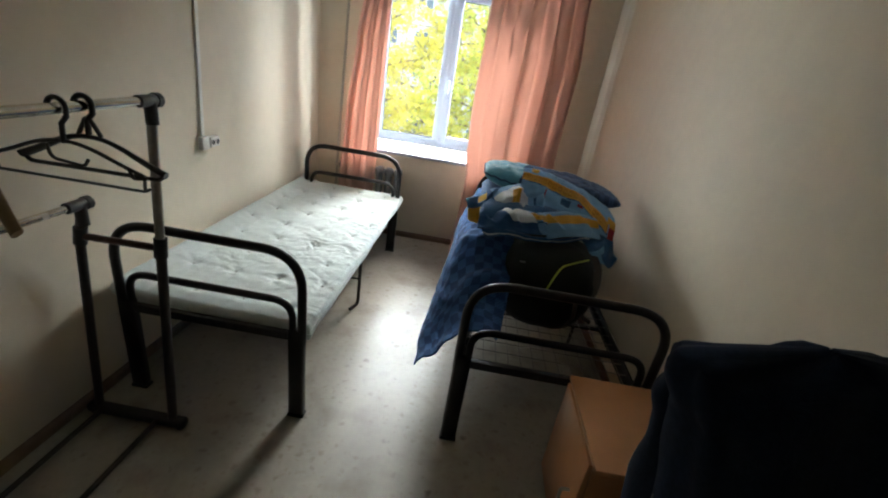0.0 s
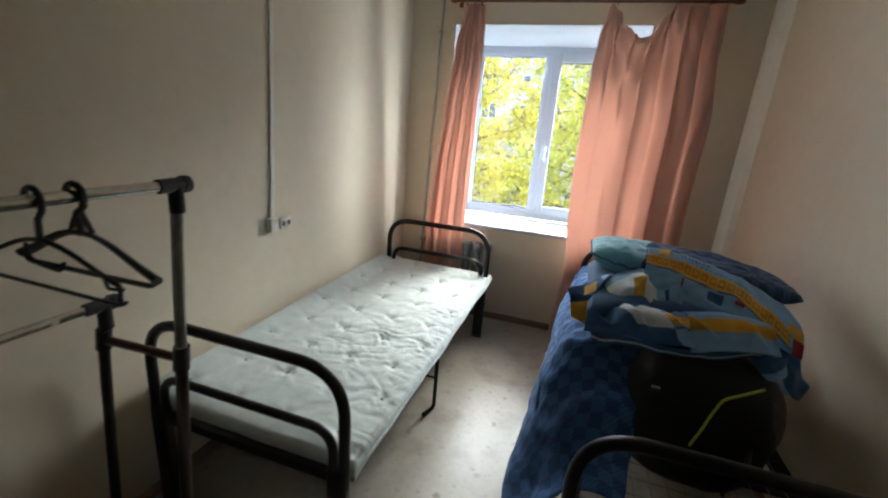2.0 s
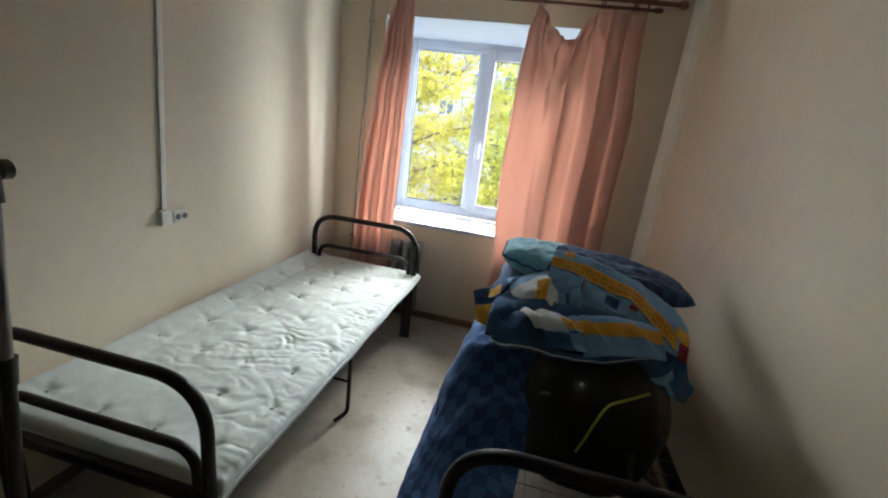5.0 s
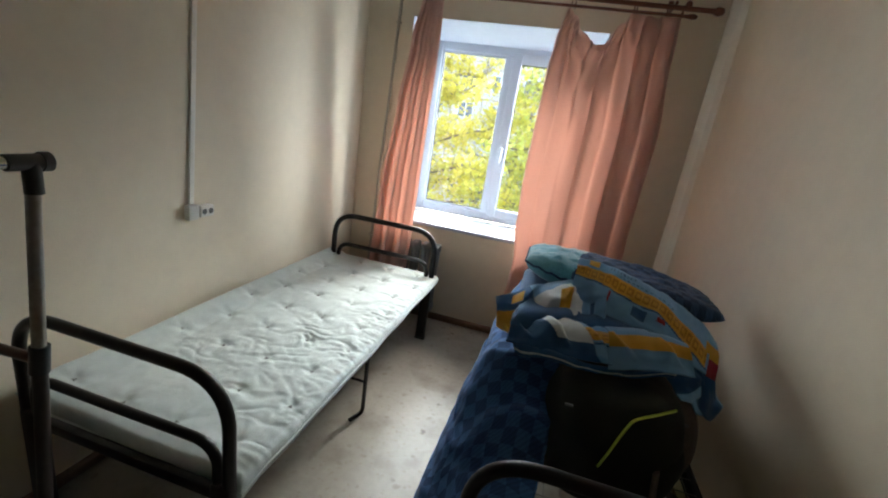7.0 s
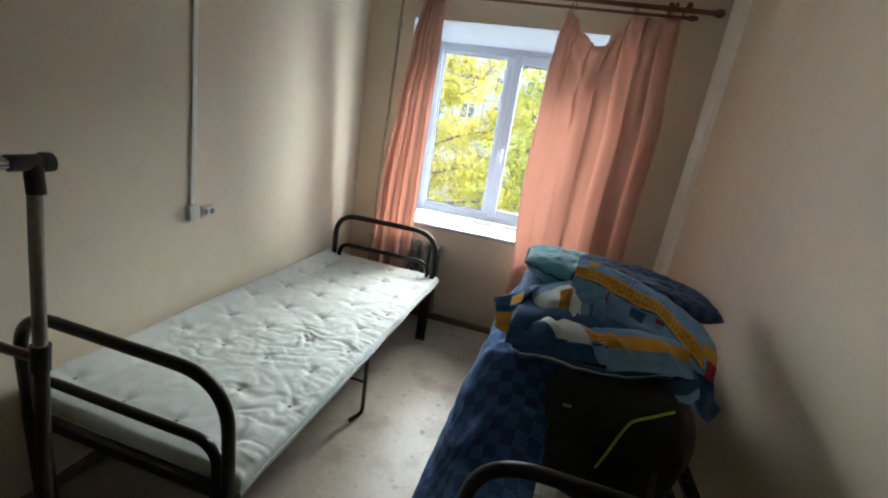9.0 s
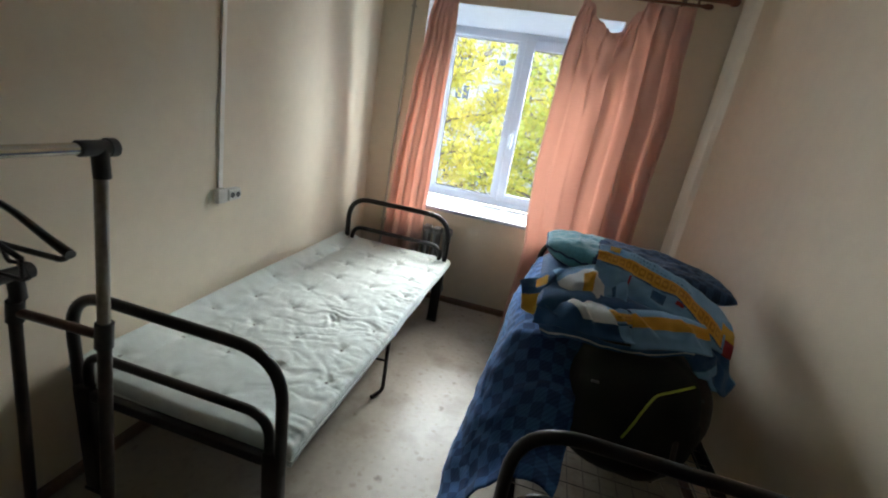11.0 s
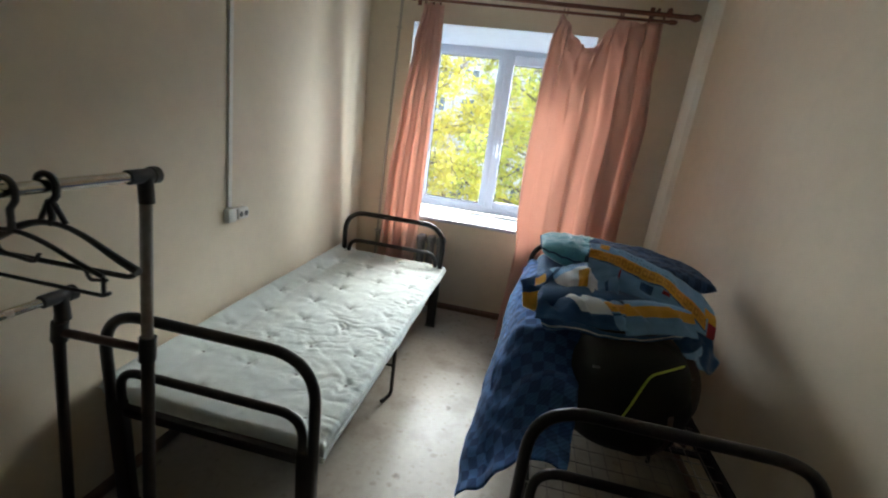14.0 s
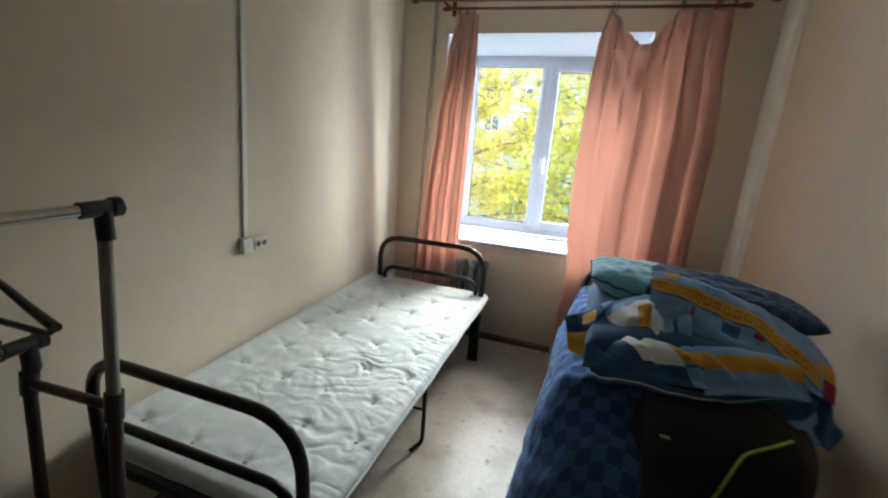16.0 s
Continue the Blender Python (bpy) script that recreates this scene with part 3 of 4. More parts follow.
lc = curtain("curtain", "salmon pink curtain gathered to a narrow hanging bundle",
             lambda v: spline(((0, -0.640), (0.12, -0.690), (0.3, -0.745), (0.55, -0.805), (0.8, -0.835), (1, -0.84)), v), lambda v: spline(((0, -0.505), (0.15, -0.498), (0.35, -0.510), (0.7, -0.520), (1, -0.55)), v),
             lambda u: 2.352 - 0.012 * abs(math.sin(u * 9)), lambda u: 0.05, 3.6, 0.034, lambda u, v: -0.02 * v, 0.6)
for x in (-0.63, -0.575, -0.525):
    ring(lc, x, *ROD2)
rc = curtain("curtain", "salmon pink curtain hung unevenly, its upper hem sagging between hooks",
             lambda v: spline(((0, 0.305), (0.07, 0.268), (0.16, 0.250), (0.45, 0.234), (0.58, 0.244), (0.7, 0.27), (1, 0.23)), v), lambda v: spline(((0, 0.962), (0.1, 0.975), (0.3, 1.008), (0.6, 0.99), (1, 1.04)), v),
             lambda u: spline(((0, 2.315), (0.035, 2.345), (0.08, 2.300), (0.16, 2.235), (0.25, 2.185), (0.34, 2.160), (0.42, 2.182), (0.51, 2.290), (0.59, 2.345), (0.66, 2.338), (0.8, 2.330), (0.97, 2.342), (1, 2.335)), u) + 0.004 * math.sin(95 * u),
             lambda u: 0.012, 3.1, 0.034, lambda u, v: -0.06 * v * v * (1 - u) - 0.17 * max(0.0, v - 0.93) / 0.07 * max(0.0, 1 - u / 0.13)
             + (0.011 * math.sin(15 * math.atan2(u - 0.05, 1.6 * v + 0.03)) + 0.008 * math.sin(13 * math.atan2(u - 0.55, 1.6 * v + 0.03))) * math.exp(-1.4 * v), 2.1)
for x in (0.322, 0.345, 0.685, 0.70, 0.95):
    ring(rc, x, *ROD2)


# ---- beds ----
BCX, BFY, BHY = -0.652, 2.035, 3.985


def bed_frame(label):
    bed = thing("bed", (BCX, BFY, 0), label, "bed", "metal beds")
    for name, y in (("footboard", BFY), ("headboard", BHY)):
        z = 0.822
        outer = part(name, bar(rounded([(BCX - 0.393, y, 0.40), (BCX - 0.393, y, z), (BCX + 0.393, y, z), (BCX + 0.393, y, 0.40)], 0.17, 10), 0.0185, 14), ENAMEL, bed)
        part("inner_hoop", bar(rounded([(BCX - 0.352, y + 0.002, 0.42), (BCX - 0.352, y + 0.002, 0.600), (BCX + 0.352, y + 0.002, 0.600), (BCX + 0.352, y + 0.002, 0.42)], 0.125, 10), 0.0155, 12), ENAMEL, outer)
        for s in (-1, 1):
            leg = part("leg", slab((BCX + s * 0.372 - 0.036, y - 0.020, 0.012), (BCX + s * 0.372 + 0.036, y + 0.020, 0.475), 0.012, 3), ENAMEL, bed)
            part("foot_cap", slab((BCX + s * 0.372 - 0.038, y - 0.022, 0.0), (BCX + s * 0.372 + 0.038, y + 0.022, 0.014), 0.004), BLACKPL, leg)
        part("cross_bar", slab((BCX - 0.338, y - 0.014, 0.418), (BCX + 0.338, y + 0.014, 0.455), 0.003), ENAMEL, bed)
    for s in (-1, 1):
        bm = bmesh.new()
        x = BCX + s * 0.372
        box(bm, (x - 0.003, BFY + 0.018, 0.396), (x + 0.003, BHY - 0.018, 0.440), 0.0015, 1)
        box(bm, (min(x, x - s * 0.034), BFY + 0.018, 0.396), (max(x, x - s * 0.034), BHY - 0.018, 0.402), 0.0015, 1)
        part("side_rail", bm, ENAMEL, bed)
    for q in (-1, 1):
        legm = part("middle_support", bar(rounded([(BCX + q * 0.366, 3.03, 0.40), (BCX + q * 0.366, 3.03, 0.012), (BCX + q * 0.366 - 0.03, 2.945, 0.012)], 0.03), 0.011, 10), ENAMEL, bed)
    part("stay", bar([(BCX + 0.364, 3.03, 0.20), (BCX + 0.30, 3.03, 0.20), (BCX - 0.30, 3.03, 0.20), (BCX - 0.364, 3.03, 0.20)], 0.007, 8), ENAMEL, bed)
    for y in (2.55, 3.03, 3.5):
        part("slat", slab((BCX - 0.368, y - 0.014, 0.397), (BCX + 0.368, y + 0.014, 0.409), 0.002, 1), ENAMEL, bed)
    along = bar([(BCX, BFY + 0.02, 0.414), (BCX, BHY - 0.02, 0.414)], 0.0022, 5)
    proto = part("wire", along, GREYTUBE, bed)
    xs = [-0.336 + i * 0.056 for i in range(13)]
    proto.location.x = xs[0]
    for x in xs[1:]:
        o = new("wire", proto.data)
        adopt(o, bed)
        o.location.x = x
    across = part("wire", bar([(BCX - 0.366, BFY, 0.4184), (BCX + 0.366, BFY, 0.4184)], 0.0022, 5), GREYTUBE, bed)
    across.location.y = 0.06
    for i in range(1, 25):
        o = new("wire", across.data)
        adopt(o, bed)
        o.location.y = 0.06 + i * 0.0765
    return bed


left_bed = bed_frame("dark brown tubular steel bed frame with a mattress on it")
right_bed = copy_thing(left_bed, pose(BCX + 1.450, BFY + 0.034, 0))
right_bed["label"] = "dark brown tubular steel bed frame with bare wire mesh"


# ---- mattress ----
def mattress():
    x0, x1, y0, y1 = -1.105, -0.222, 2.048, 4.070
    rows, cols = 9, 4
    tufts = [(x0 + (x1 - x0) * (c + 0.5 + 0.25 * (r % 2) - 0.12) / cols, y0 + (y1 - y0) * (r + 0.5) / rows) for r in range(rows) for c in range(cols)]

    def soft_edge(x, y):
        d = min(x - x0, x1 - x, y - y0, y1 - y)
        e = max(0.0, min(1.0, d / 0.030))
        return math.sqrt(1 - (1 - e) ** 2)

    def place(u, v):
        # cells crowd at the rim so that the edge rounds over
        x, y = x0 + (x1 - x0) * u, y0 + (y1 - y0) * v
        return (x + fluff(y, 1.3, 0, 3, 0.014) * (1 if u > 0.5 else 0.4), y + fluff(x, 7.7, 0, 4, 0.012), 0.460 - 0.014 * max(0.0, 0.04 - v) / 0.04 + fluff(x, y, 0, 1.6, 0.008) + (0.05 * max(0, 0.16 - u) / 0.16))

    def top(u, v):
        x, y = x0 + (x1 - x0) * u, y0 + (y1 - y0) * v
        h = 0.036 * soft_edge(x, y)
        dip, pull = 0.0, 0.0
        for a, b in tufts:
            dx, dy = x - a, y - b
            d2 = dx * dx + dy * dy
            if d2 < 0.04:
                dip += 0.013 * math.exp(-d2 / 0.0007)
                d, ang = math.sqrt(d2) + 1e-6, math.atan2(dy, dx)
                pull += 0.0016 * math.sin(ang * 5 + a * 60 + b * 37) * math.exp(-(d - 0.05) ** 2 / 0.0022)
        for px, py, ps, reach in ((-0.56, 2.80, 0.0075, 0.045), (-0.36, 3.25, 0.0045, 0.03), (-0.42, 2.40, 0.0055, 0.035), (-0.80, 2.50, 0.0035, 0.03), (-0.30, 2.85, 0.005, 0.04)):
            d2 = (x - px) ** 2 + (y - py) ** 2
            if d2 < 0.2:
                for ang, k in ((0.35, 1.0), (-0.5, 0.7)):
                    c, s = math.cos(ang), math.sin(ang)
                    q = noise.noise(Vector(((x * c + y * s) * 4.5, (y * c - x * s) * 17 + 1.6 * noise.noise(Vector((x * 6, y * 6, 1))), px * 9 + ang)))
                    pull -= ps * k * max(0.0, 1 - 4.2 * abs(q)) * math.exp(-d2 / reach)
        if u > 0.80:
            q = noise.noise(Vector((x * 5, y * 30, 4.4)))
            pull -= 0.005 * max(0.0, 1 - 3.5 * abs(q)) * (u - 0.80) / 0.20
        wr = fluff(x * 0.7, y * 1.6, 3, 4.5, 0.005) + fluff(x, y, 9, 13, 0.002)
        return max(0.002, h - dip + pull + wr * plump(u, v, 0.6))

    ob = part("mattress", cushion(place, top, lambda u, v: 0.046 * soft_edge(x0 + (x1 - x0) * u, y0 + (y1 - y0) * v), 150, 300, (x1 - x0, y1 - y0)), MATTRESS)
    tagged(ob, "thin off-white tufted cotton mattress, creased and stained", "mattress")
    for a, b in tufts:
        u, v = (a - x0) / (x1 - x0), (b - y0) / (y1 - y0)
        p = Vector(place(u, v))
        z = p.z + top(u, v)
        bm = bmesh.new()
        for k in range(3):
            an = a * 50 + k * 2.1
            tube(bm, [(a, b, z - 0.002), (a + 0.003 * math.cos(an), b + 0.003 * math.sin(an), z + 0.003), (a + 0.008 * math.cos(an), b + 0.008 * math.sin(an), z + 0.002)], 0.0018, 5)
        part("tuft", bm, TUFT, ob)
    part("edge_piping", bar([Vector(place(u, v)) + Vector((0, 0, 0.002)) for u, v in [(i / 20, 0) for i in range(21)] + [(1, i / 40) for i in range(1, 41)] + [(1 - i / 20, 1) for i in range(1, 21)]], 0.004, 6), MATTRESS, ob)
    return ob


mattress()


# ---- clothes rack with hangers ----
TX, LX, RY0, RY1 = -0.729, -0.988, 1.00, 1.940
rack = thing("clothes_rack", (-0.88, 1.5, 0), "two-level steel clothes rack with chrome rails and black joints", "clothes rack")
for y in (RY0, RY1):
    tall = part("tall_post", bar([(-0.742, y - 0.085, 0.045), (-0.733, y - 0.036, 0.79), (TX, y, 1.30)], 0.0155, 14), GREYTUBE, rack)
    part("lower_sleeve", bar([(-0.742, y - 0.085, 0.045), (-0.733, y - 0.036, 0.79)], 0.0175, 14), RACKTUBE, tall)
    low = part("short_post", bar([(-1.065, y - 0.085, 0.045), (-1.014, y - 0.064, 0.80), (LX, y - 0.062, 0.92)], 0.0155, 14), RACKTUBE, rack)
    part("collar", bar([(-1.014, y - 0.064, 0.795), (-1.002, y - 0.063, 0.860)], 0.0215, 14), BLACKPL, low)
    part("collar", bar([(-0.734, y - 0.037, 0.780), (-0.731, y - 0.031, 0.855)], 0.0225, 14), BLACKPL, tall)
    part("cross_tube", bar([(-1.008, y - 0.064, 0.826), (-0.733, y - 0.035, 0.815)], 0.0135, 12), material("red_brown_tube", (0.075, 0.030, 0.022), rough=0.4, vary=0.3) if y == RY0 else bpy.data.materials["red_brown_tube"], rack)
    foot = part("foot_bar", slab((-1.112, y - 0.108, 0.006), (-0.684, y - 0.064, 0.048), 0.012, 3), BLACKPL, rack)
    for x in (-1.085, -0.71):
        part("foot_pad", bar([(x, y - 0.086, 0.0), (x, y - 0.086, 0.012)], 0.018, 12), BLACKPL, foot)
    for x, z, dy in ((TX, 1.325, 0.0), (LX, 0.945, -0.062)):
        bm = bmesh.new()
        s = 1 if y == RY1 else -1
        tube(bm, [(x, y + dy - 0.05 * s, z), (x, y + dy + 0.028 * s, z), (x, y + dy + 0.036 * s, z)], lambda k: 0.0195 if k < 0.9 else 0.015, 14)
        tube(bm, [(x, y + dy, z - 0.075), (x, y + dy, z)], 0.0195, 14)
        tube(bm, [(x, y + dy + 0.018 * s, z), (x, y + dy + 0.038 * s, z), (x, y + dy + 0.042 * s, z)], lambda k: 0.0235 if k < 0.9 else 0.018, 14)
        part("corner_joint", bm, BLACKPL, rack)
part("top_rail", bar([(TX, RY0, 1.325), (TX, RY1 - 0.03, 1.325)], 0.0145, 16), CHROME, rack)
part("low_rail", bar([(LX, RY0 - 0.062, 0.945), (LX, RY1 - 0.10, 0.945)], 0.0125, 16), CHROME, rack)
for x in (-1.045, -0.80):
    part("base_rail", bar([(x, RY0 - 0.086, 0.03), (x, RY1 - 0.106, 0.03)], 0.011, 10), RACKTUBE, rack)


def hook_path(o, side, n, top, drop):
    """The hook of a hanger: from its tip over the rail and down to the neck."""
    r = 0.024
    pts = [o + side * (r * math.cos(a)) + Vector((0, 0, top + r * math.sin(a))) for a in (math.pi * (1 - k / 10) for k in range(11))]
    return [pts[0] + Vector((0, 0, -0.006))] + pts + [o + side * (r * 0.9) + Vector((0, 0, top - 0.02)), o + side * 0.004 + Vector((0, 0, top - 0.040)), o + Vector((0, 0, top - drop))]


def plastic_hanger(y, turn, wide):
    o = Vector((TX, y, 0))
    side = Vector((math.cos(turn), math.sin(turn), 0))
    n = side.cross(Vector((0, 0, 1)))
    top, w = 1.328, 0.207
    d = 0.078 if wide else 0.062
    t = thing("clothes_hanger", (TX, y, 1.352), "dark plastic clothes hanger with a broad shoulder" if wide else "dark plastic clothes hanger with a trouser bar", "hanger", "hangers on the rack")
    zn = top - 0.085
    part("hook", bar(hook_path(o, side, n, top, 0.09), 0.0078 if wide else 0.0066, 8), HANGERPL, t)
    at = lambda s, z: o + side * s + Vector((0, 0, z))
    arm = [at(-w, zn - d), at(-w * 0.75, zn - d * 0.71), at(-w * 0.4, zn - d * 0.22), at(-0.03, zn), at(0.03, zn), at(w * 0.4, zn - d * 0.22), at(w * 0.75, zn - d * 0.71), at(w, zn - d)]
    if wide:
        part("shoulder", tube(bmesh.new(), rounded(arm, 0.05, 4), lambda k: 0.0062 + 0.0035 * abs(2 * k - 1) ** 2, 10, True, 1.4), HANGERPL, t)
        part("neck_loop", bar(rounded([at(-0.028, zn + 0.004), at(0.0, zn + 0.052), at(0.012, zn + 0.048), at(0.036, zn + 0.003)], 0.014), 0.006, 8), HANGERPL, t)
        part("trouser_bar", bar(rounded([at(-w * 0.96, zn - d), at(-w * 0.9, zn - d - 0.016), at(w * 0.9, zn - d - 0.016), at(w * 0.98, zn - d)], 0.02), 0.0062, 8), HANGERPL, t)
    else:
        part("shoulder", bar(rounded(arm, 0.05, 4), 0.0052, 8), HANGERPL, t)
        part("side_clip", bar([at(-w, zn - d), at(-w * 0.985, zn - d - 0.042)], 0.0045, 6), HANGERPL, t)
        part("side_clip", bar([at(w, zn - d), at(w * 0.985, zn - d - 0.042)], 0.0045, 6), HANGERPL, t)
        part("trouser_bar", bar(rounded([at(-w * 1.04, zn - d - 0.034), at(-w * 0.99, zn - d - 0.042), at(w * 0.99, zn - d - 0.042), at(w * 1.06, zn - d - 0.032)], 0.01), 0.0042, 6), HANGERPL, t)
        part("strap_hook", bar(rounded([at(-0.05, zn - 0.012), at(-0.045, zn - 0.05), at(0.045, zn - 0.06), at(0.058, zn - 0.040)], 0.02), 0.0045, 6), HANGERPL, t)
        part("strap_hook", bar(rounded([at(w * 0.80, zn - d * 0.77), at(w * 0.84, zn - d - 0.012), at(w * 1.04, zn - d - 0.006)], 0.01), 0.0040, 6), HANGERPL, t)
    return t


plastic_hanger(1.700, 0.04, True)
plastic_hanger(1.625, 0.02, False)


def wooden_hanger(y, turn):
    o = Vector((TX, y, 0))
    side = Vector((math.cos(turn), math.sin(turn), 0))
    t = thing("clothes_hanger", (TX, y, 1.352), "pale wooden clothes hanger with a wire hook", "hanger", "hangers on the rack")
    part("hook", bar(hook_path(o, side, None, 1.330, 0.10), 0.0024, 6), RACKTUBE, t)
    at = lambda s, z: o + side * s + Vector((0, 0, z))
    part("shoulder", tube(bmesh.new(), rounded([at(-0.21, 1.135), at(-0.12, 1.20), at(0, 1.235), at(0.12, 1.20), at(0.21, 1.135)], 0.08, 5), lambda k: 0.014 + 0.010 * (1 - abs(2 * k - 1)), 10, True, 0.55), HANGERWD, t)
    return t


wooden_hanger(1.405, -0.47)

# ---- bedside cabinet and jacket on a chair ----
cab = thing("bedside_cabinet", (1.07, 1.80, 0), "low orange-brown laminate bedside cabinet at the foot of a bed", "cabinet")
part("body", slab((0.865, 1.60, 0.02), (1.245, 1.990, 0.500), 0.002, 1), CABINET, cab)
part("top", slab((0.852, 1.565, 0.502), (1.255, 2.003, 0.522), 0.004), CABINET, cab)
cdoor = part("door", slab((0.846, 1.605, 0.04), (0.864, 1.985, 0.496), 0.003), CABINET, cab)
part("handle", bar(rounded([(0.846, 1.665, 0.30), (0.818, 1.665, 0.30), (0.818, 1.665, 0.20), (0.846, 1.665, 0.20)], 0.012), 0.006, 8), SOCKET, cdoor, "pale plastic handle")
part("plinth", slab((0.88, 1.62, 0.0), (1.23, 1.98, 0.022)), CABINET, cab)

chair = thing("chair", (1.07, 1.2, 0), "dark chair hidden under a jacket", "chair")
part("seat", slab((0.87, 0.92, 0.43), (1.27, 1.34, 0.465), 0.012, 3), BLACKPL, chair)
part("backrest", slab((0.88, 1.335, 0.62), (1.26, 1.36, 1.02), 0.012, 3), BLACKPL, chair)
for x in (0.90, 1.24):
    part("rear_leg", bar([(x, 1.40, 0.0), (x, 1.345, 0.45), (x, 1.348, 1.0)], 0.012, 10), RACKTUBE, chair)
    part("front_leg", bar([(x, 0.93, 0.0), (x, 0.95, 0.43)], 0.012, 10), RACKTUBE, chair)


XJ = 1.078


def jacket():
    def fn(u, v):
        a = 2 * math.pi * u
        z = 0.45 + 0.640 * v
        grow = (1 - v ** 9) ** 0.5 if v < 1 else 0.0
        wx, wy = (0.250 - 0.012 * math.sin(v * 5)) * grow ** 0.6, (0.155 - 0.02 * v) * grow
        c, s = math.cos(a), math.sin(a)
        x = XJ + wx * math.copysign(abs(c) ** 0.6, c)
        y = 1.36 + wy * math.copysign(abs(s) ** 0.7, s)
        f = fluff(x, y, z, 7, 0.02) + 0.008 * math.sin(a * 9 + z * 5)
        edge = max(0.0, 1 - (x - XJ + 0.25) / 0.16)
        rise = (0.060 * edge + 0.030 * math.exp(-((x - XJ + 0.015) / 0.05) ** 2) + 0.25 * max(0.0, x - XJ + 0.21)) * v ** 4
        lean = 0.09 * (1 - v) * (x < XJ) - 0.10 * min(1.0, edge * 2) * max(0.0, v - 0.80) / 0.20
        return (x + f * c + lean, y + f * s, z + rise + fluff(x, y, 3, 5, 0.012) * v)

    bm = sheet(fn, 72, 44, (2.0, 0.8))
    bmesh.ops.remove_doubles(bm, verts=bm.verts, dist=0.0004)
    t = thing("jacket", (1.0, 1.36, 0.45), "dark navy padded jacket draped over a chair back", "jacket")
    thicken(part("jacket_body", bm, JACKET, t), 0.004)
    def sleeve(k):
        return 0.048 + 0.010 * math.sin(k * 9)
    part("sleeve", tube(bmesh.new(), rounded([(XJ - 0.18, 1.42, 1.02), (XJ - 0.20, 1.42, 0.94), (XJ - 0.175, 1.42, 0.76), (XJ - 0.16, 1.41, 0.55)], 0.08, 6), sleeve, 16), JACKET, t)
    return t


jacket()

# ---- bundle on the second bed ----
Z0 = 0.4212


def rolled_mattress():
    def place(u, v):
        return (0.44 + 0.68 * u, 2.92 + 1.02 * v, 0.575 + fluff(u, v, 0, 3, 0.01))
    ob = part("mattress", cushion(place, lambda u, v: 0.155 * plump(u, v, 0.4), lambda u, v: 0.153 * plump(u, v, 0.4), 30, 40, (0.7, 1.0)), MATTRESS)
    tagged(ob, "folded off-white mattress under a blue bedspread", "mattress")


rolled_mattress()


def bedspread():
    def fn(u, v):
        y = 2.225 + 1.725 * v
        zt = spline(((2.2, 0.475), (2.34, 0.505), (2.5, 0.66), (2.68, 0.795), (2.9, 0.815), (3.4, 0.785), (3.95, 0.70)), y)
        xr = spline(((2.2, 0.560), (2.45, 0.60), (2.7, 0.60), (2.95, 1.10), (4, 1.10)), y)
        xl = 0.405 + 0.02 * v
        hem_x, hem_z = 0.208 + 0.15 * v ** 1.4, 0.236 + 0.32 * v ** 1.2
        if u < 0.42:
            k = u / 0.42
            x, z = xr + (xl - xr) * k, zt + 0.012 * math.sin(k * 3)
            z += 0.0 if y < 2.9 else -0.03 * (1 - k) ** 2
        else:
            k = (u - 0.42) / 0.58
            belly = 0.055 * max(0.0, math.sin(k * math.pi)) ** 0.8
            x, z = xl + (hem_x - xl) * (k ** 0.72) - belly * 0.35, zt + (hem_z - zt) * (k ** 1.25)
            near = max(0.0, 1 - v * 5)
            x += 0.006 * math.sin(v * 21 + 3 * k) * k + near * 0.03 * (1 - k)
            z += near * 0.02 * math.sin(k * 9)
        f = fluff(x, y, z, 5, 0.022) + fluff(x * 2, y * 0.7, z * 2, 12, 0.006) - abs(fluff(x, y * 1.7, z, 5.5, 0.026)) * (1 if u < 0.7 else 0.45)
        return (x - f * 0.8, y + f * 0.35 + 0.025 * math.sin(u * 7) * (1 - v), z + f * 0.75)

    t = thing("bedspread", (0.4, 3.1, Z0), "blue woven bedspread hanging crumpled over the bed side", "bedspread")
    NU, NV = 110, 150
    arc = {}
    for j in range(NV + 1):
        total, last = 0.0, None
        for i in range(NU + 1):
            p = Vector(fn(i / NU, j / NV))
            total += (p - last).length * 0.85 if last is not None else 0.0
            arc[i, j], last = total, p
        shift = arc[46, j]
        for i in range(NU + 1):
            arc[i, j] -= shift
    run = [0.0]
    for j in range(NV):
        run.append(run[-1] + (Vector(fn(0.42, (j + 1) / NV)) - Vector(fn(0.42, j / NV))).length * 0.9)
    thicken(part("cloth", sheet(fn, NU, NV, uv_fn=lambda u, v: (arc[round(u * NU), round(v * NV)], run[round(v * NV)])), QUILT, t), 0.006)
    hem = [Vector(fn(1, j / 60)) for j in range(61)]
    part("hem", bar(hem, 0.0045, 6), QUILT, t)


bedspread()


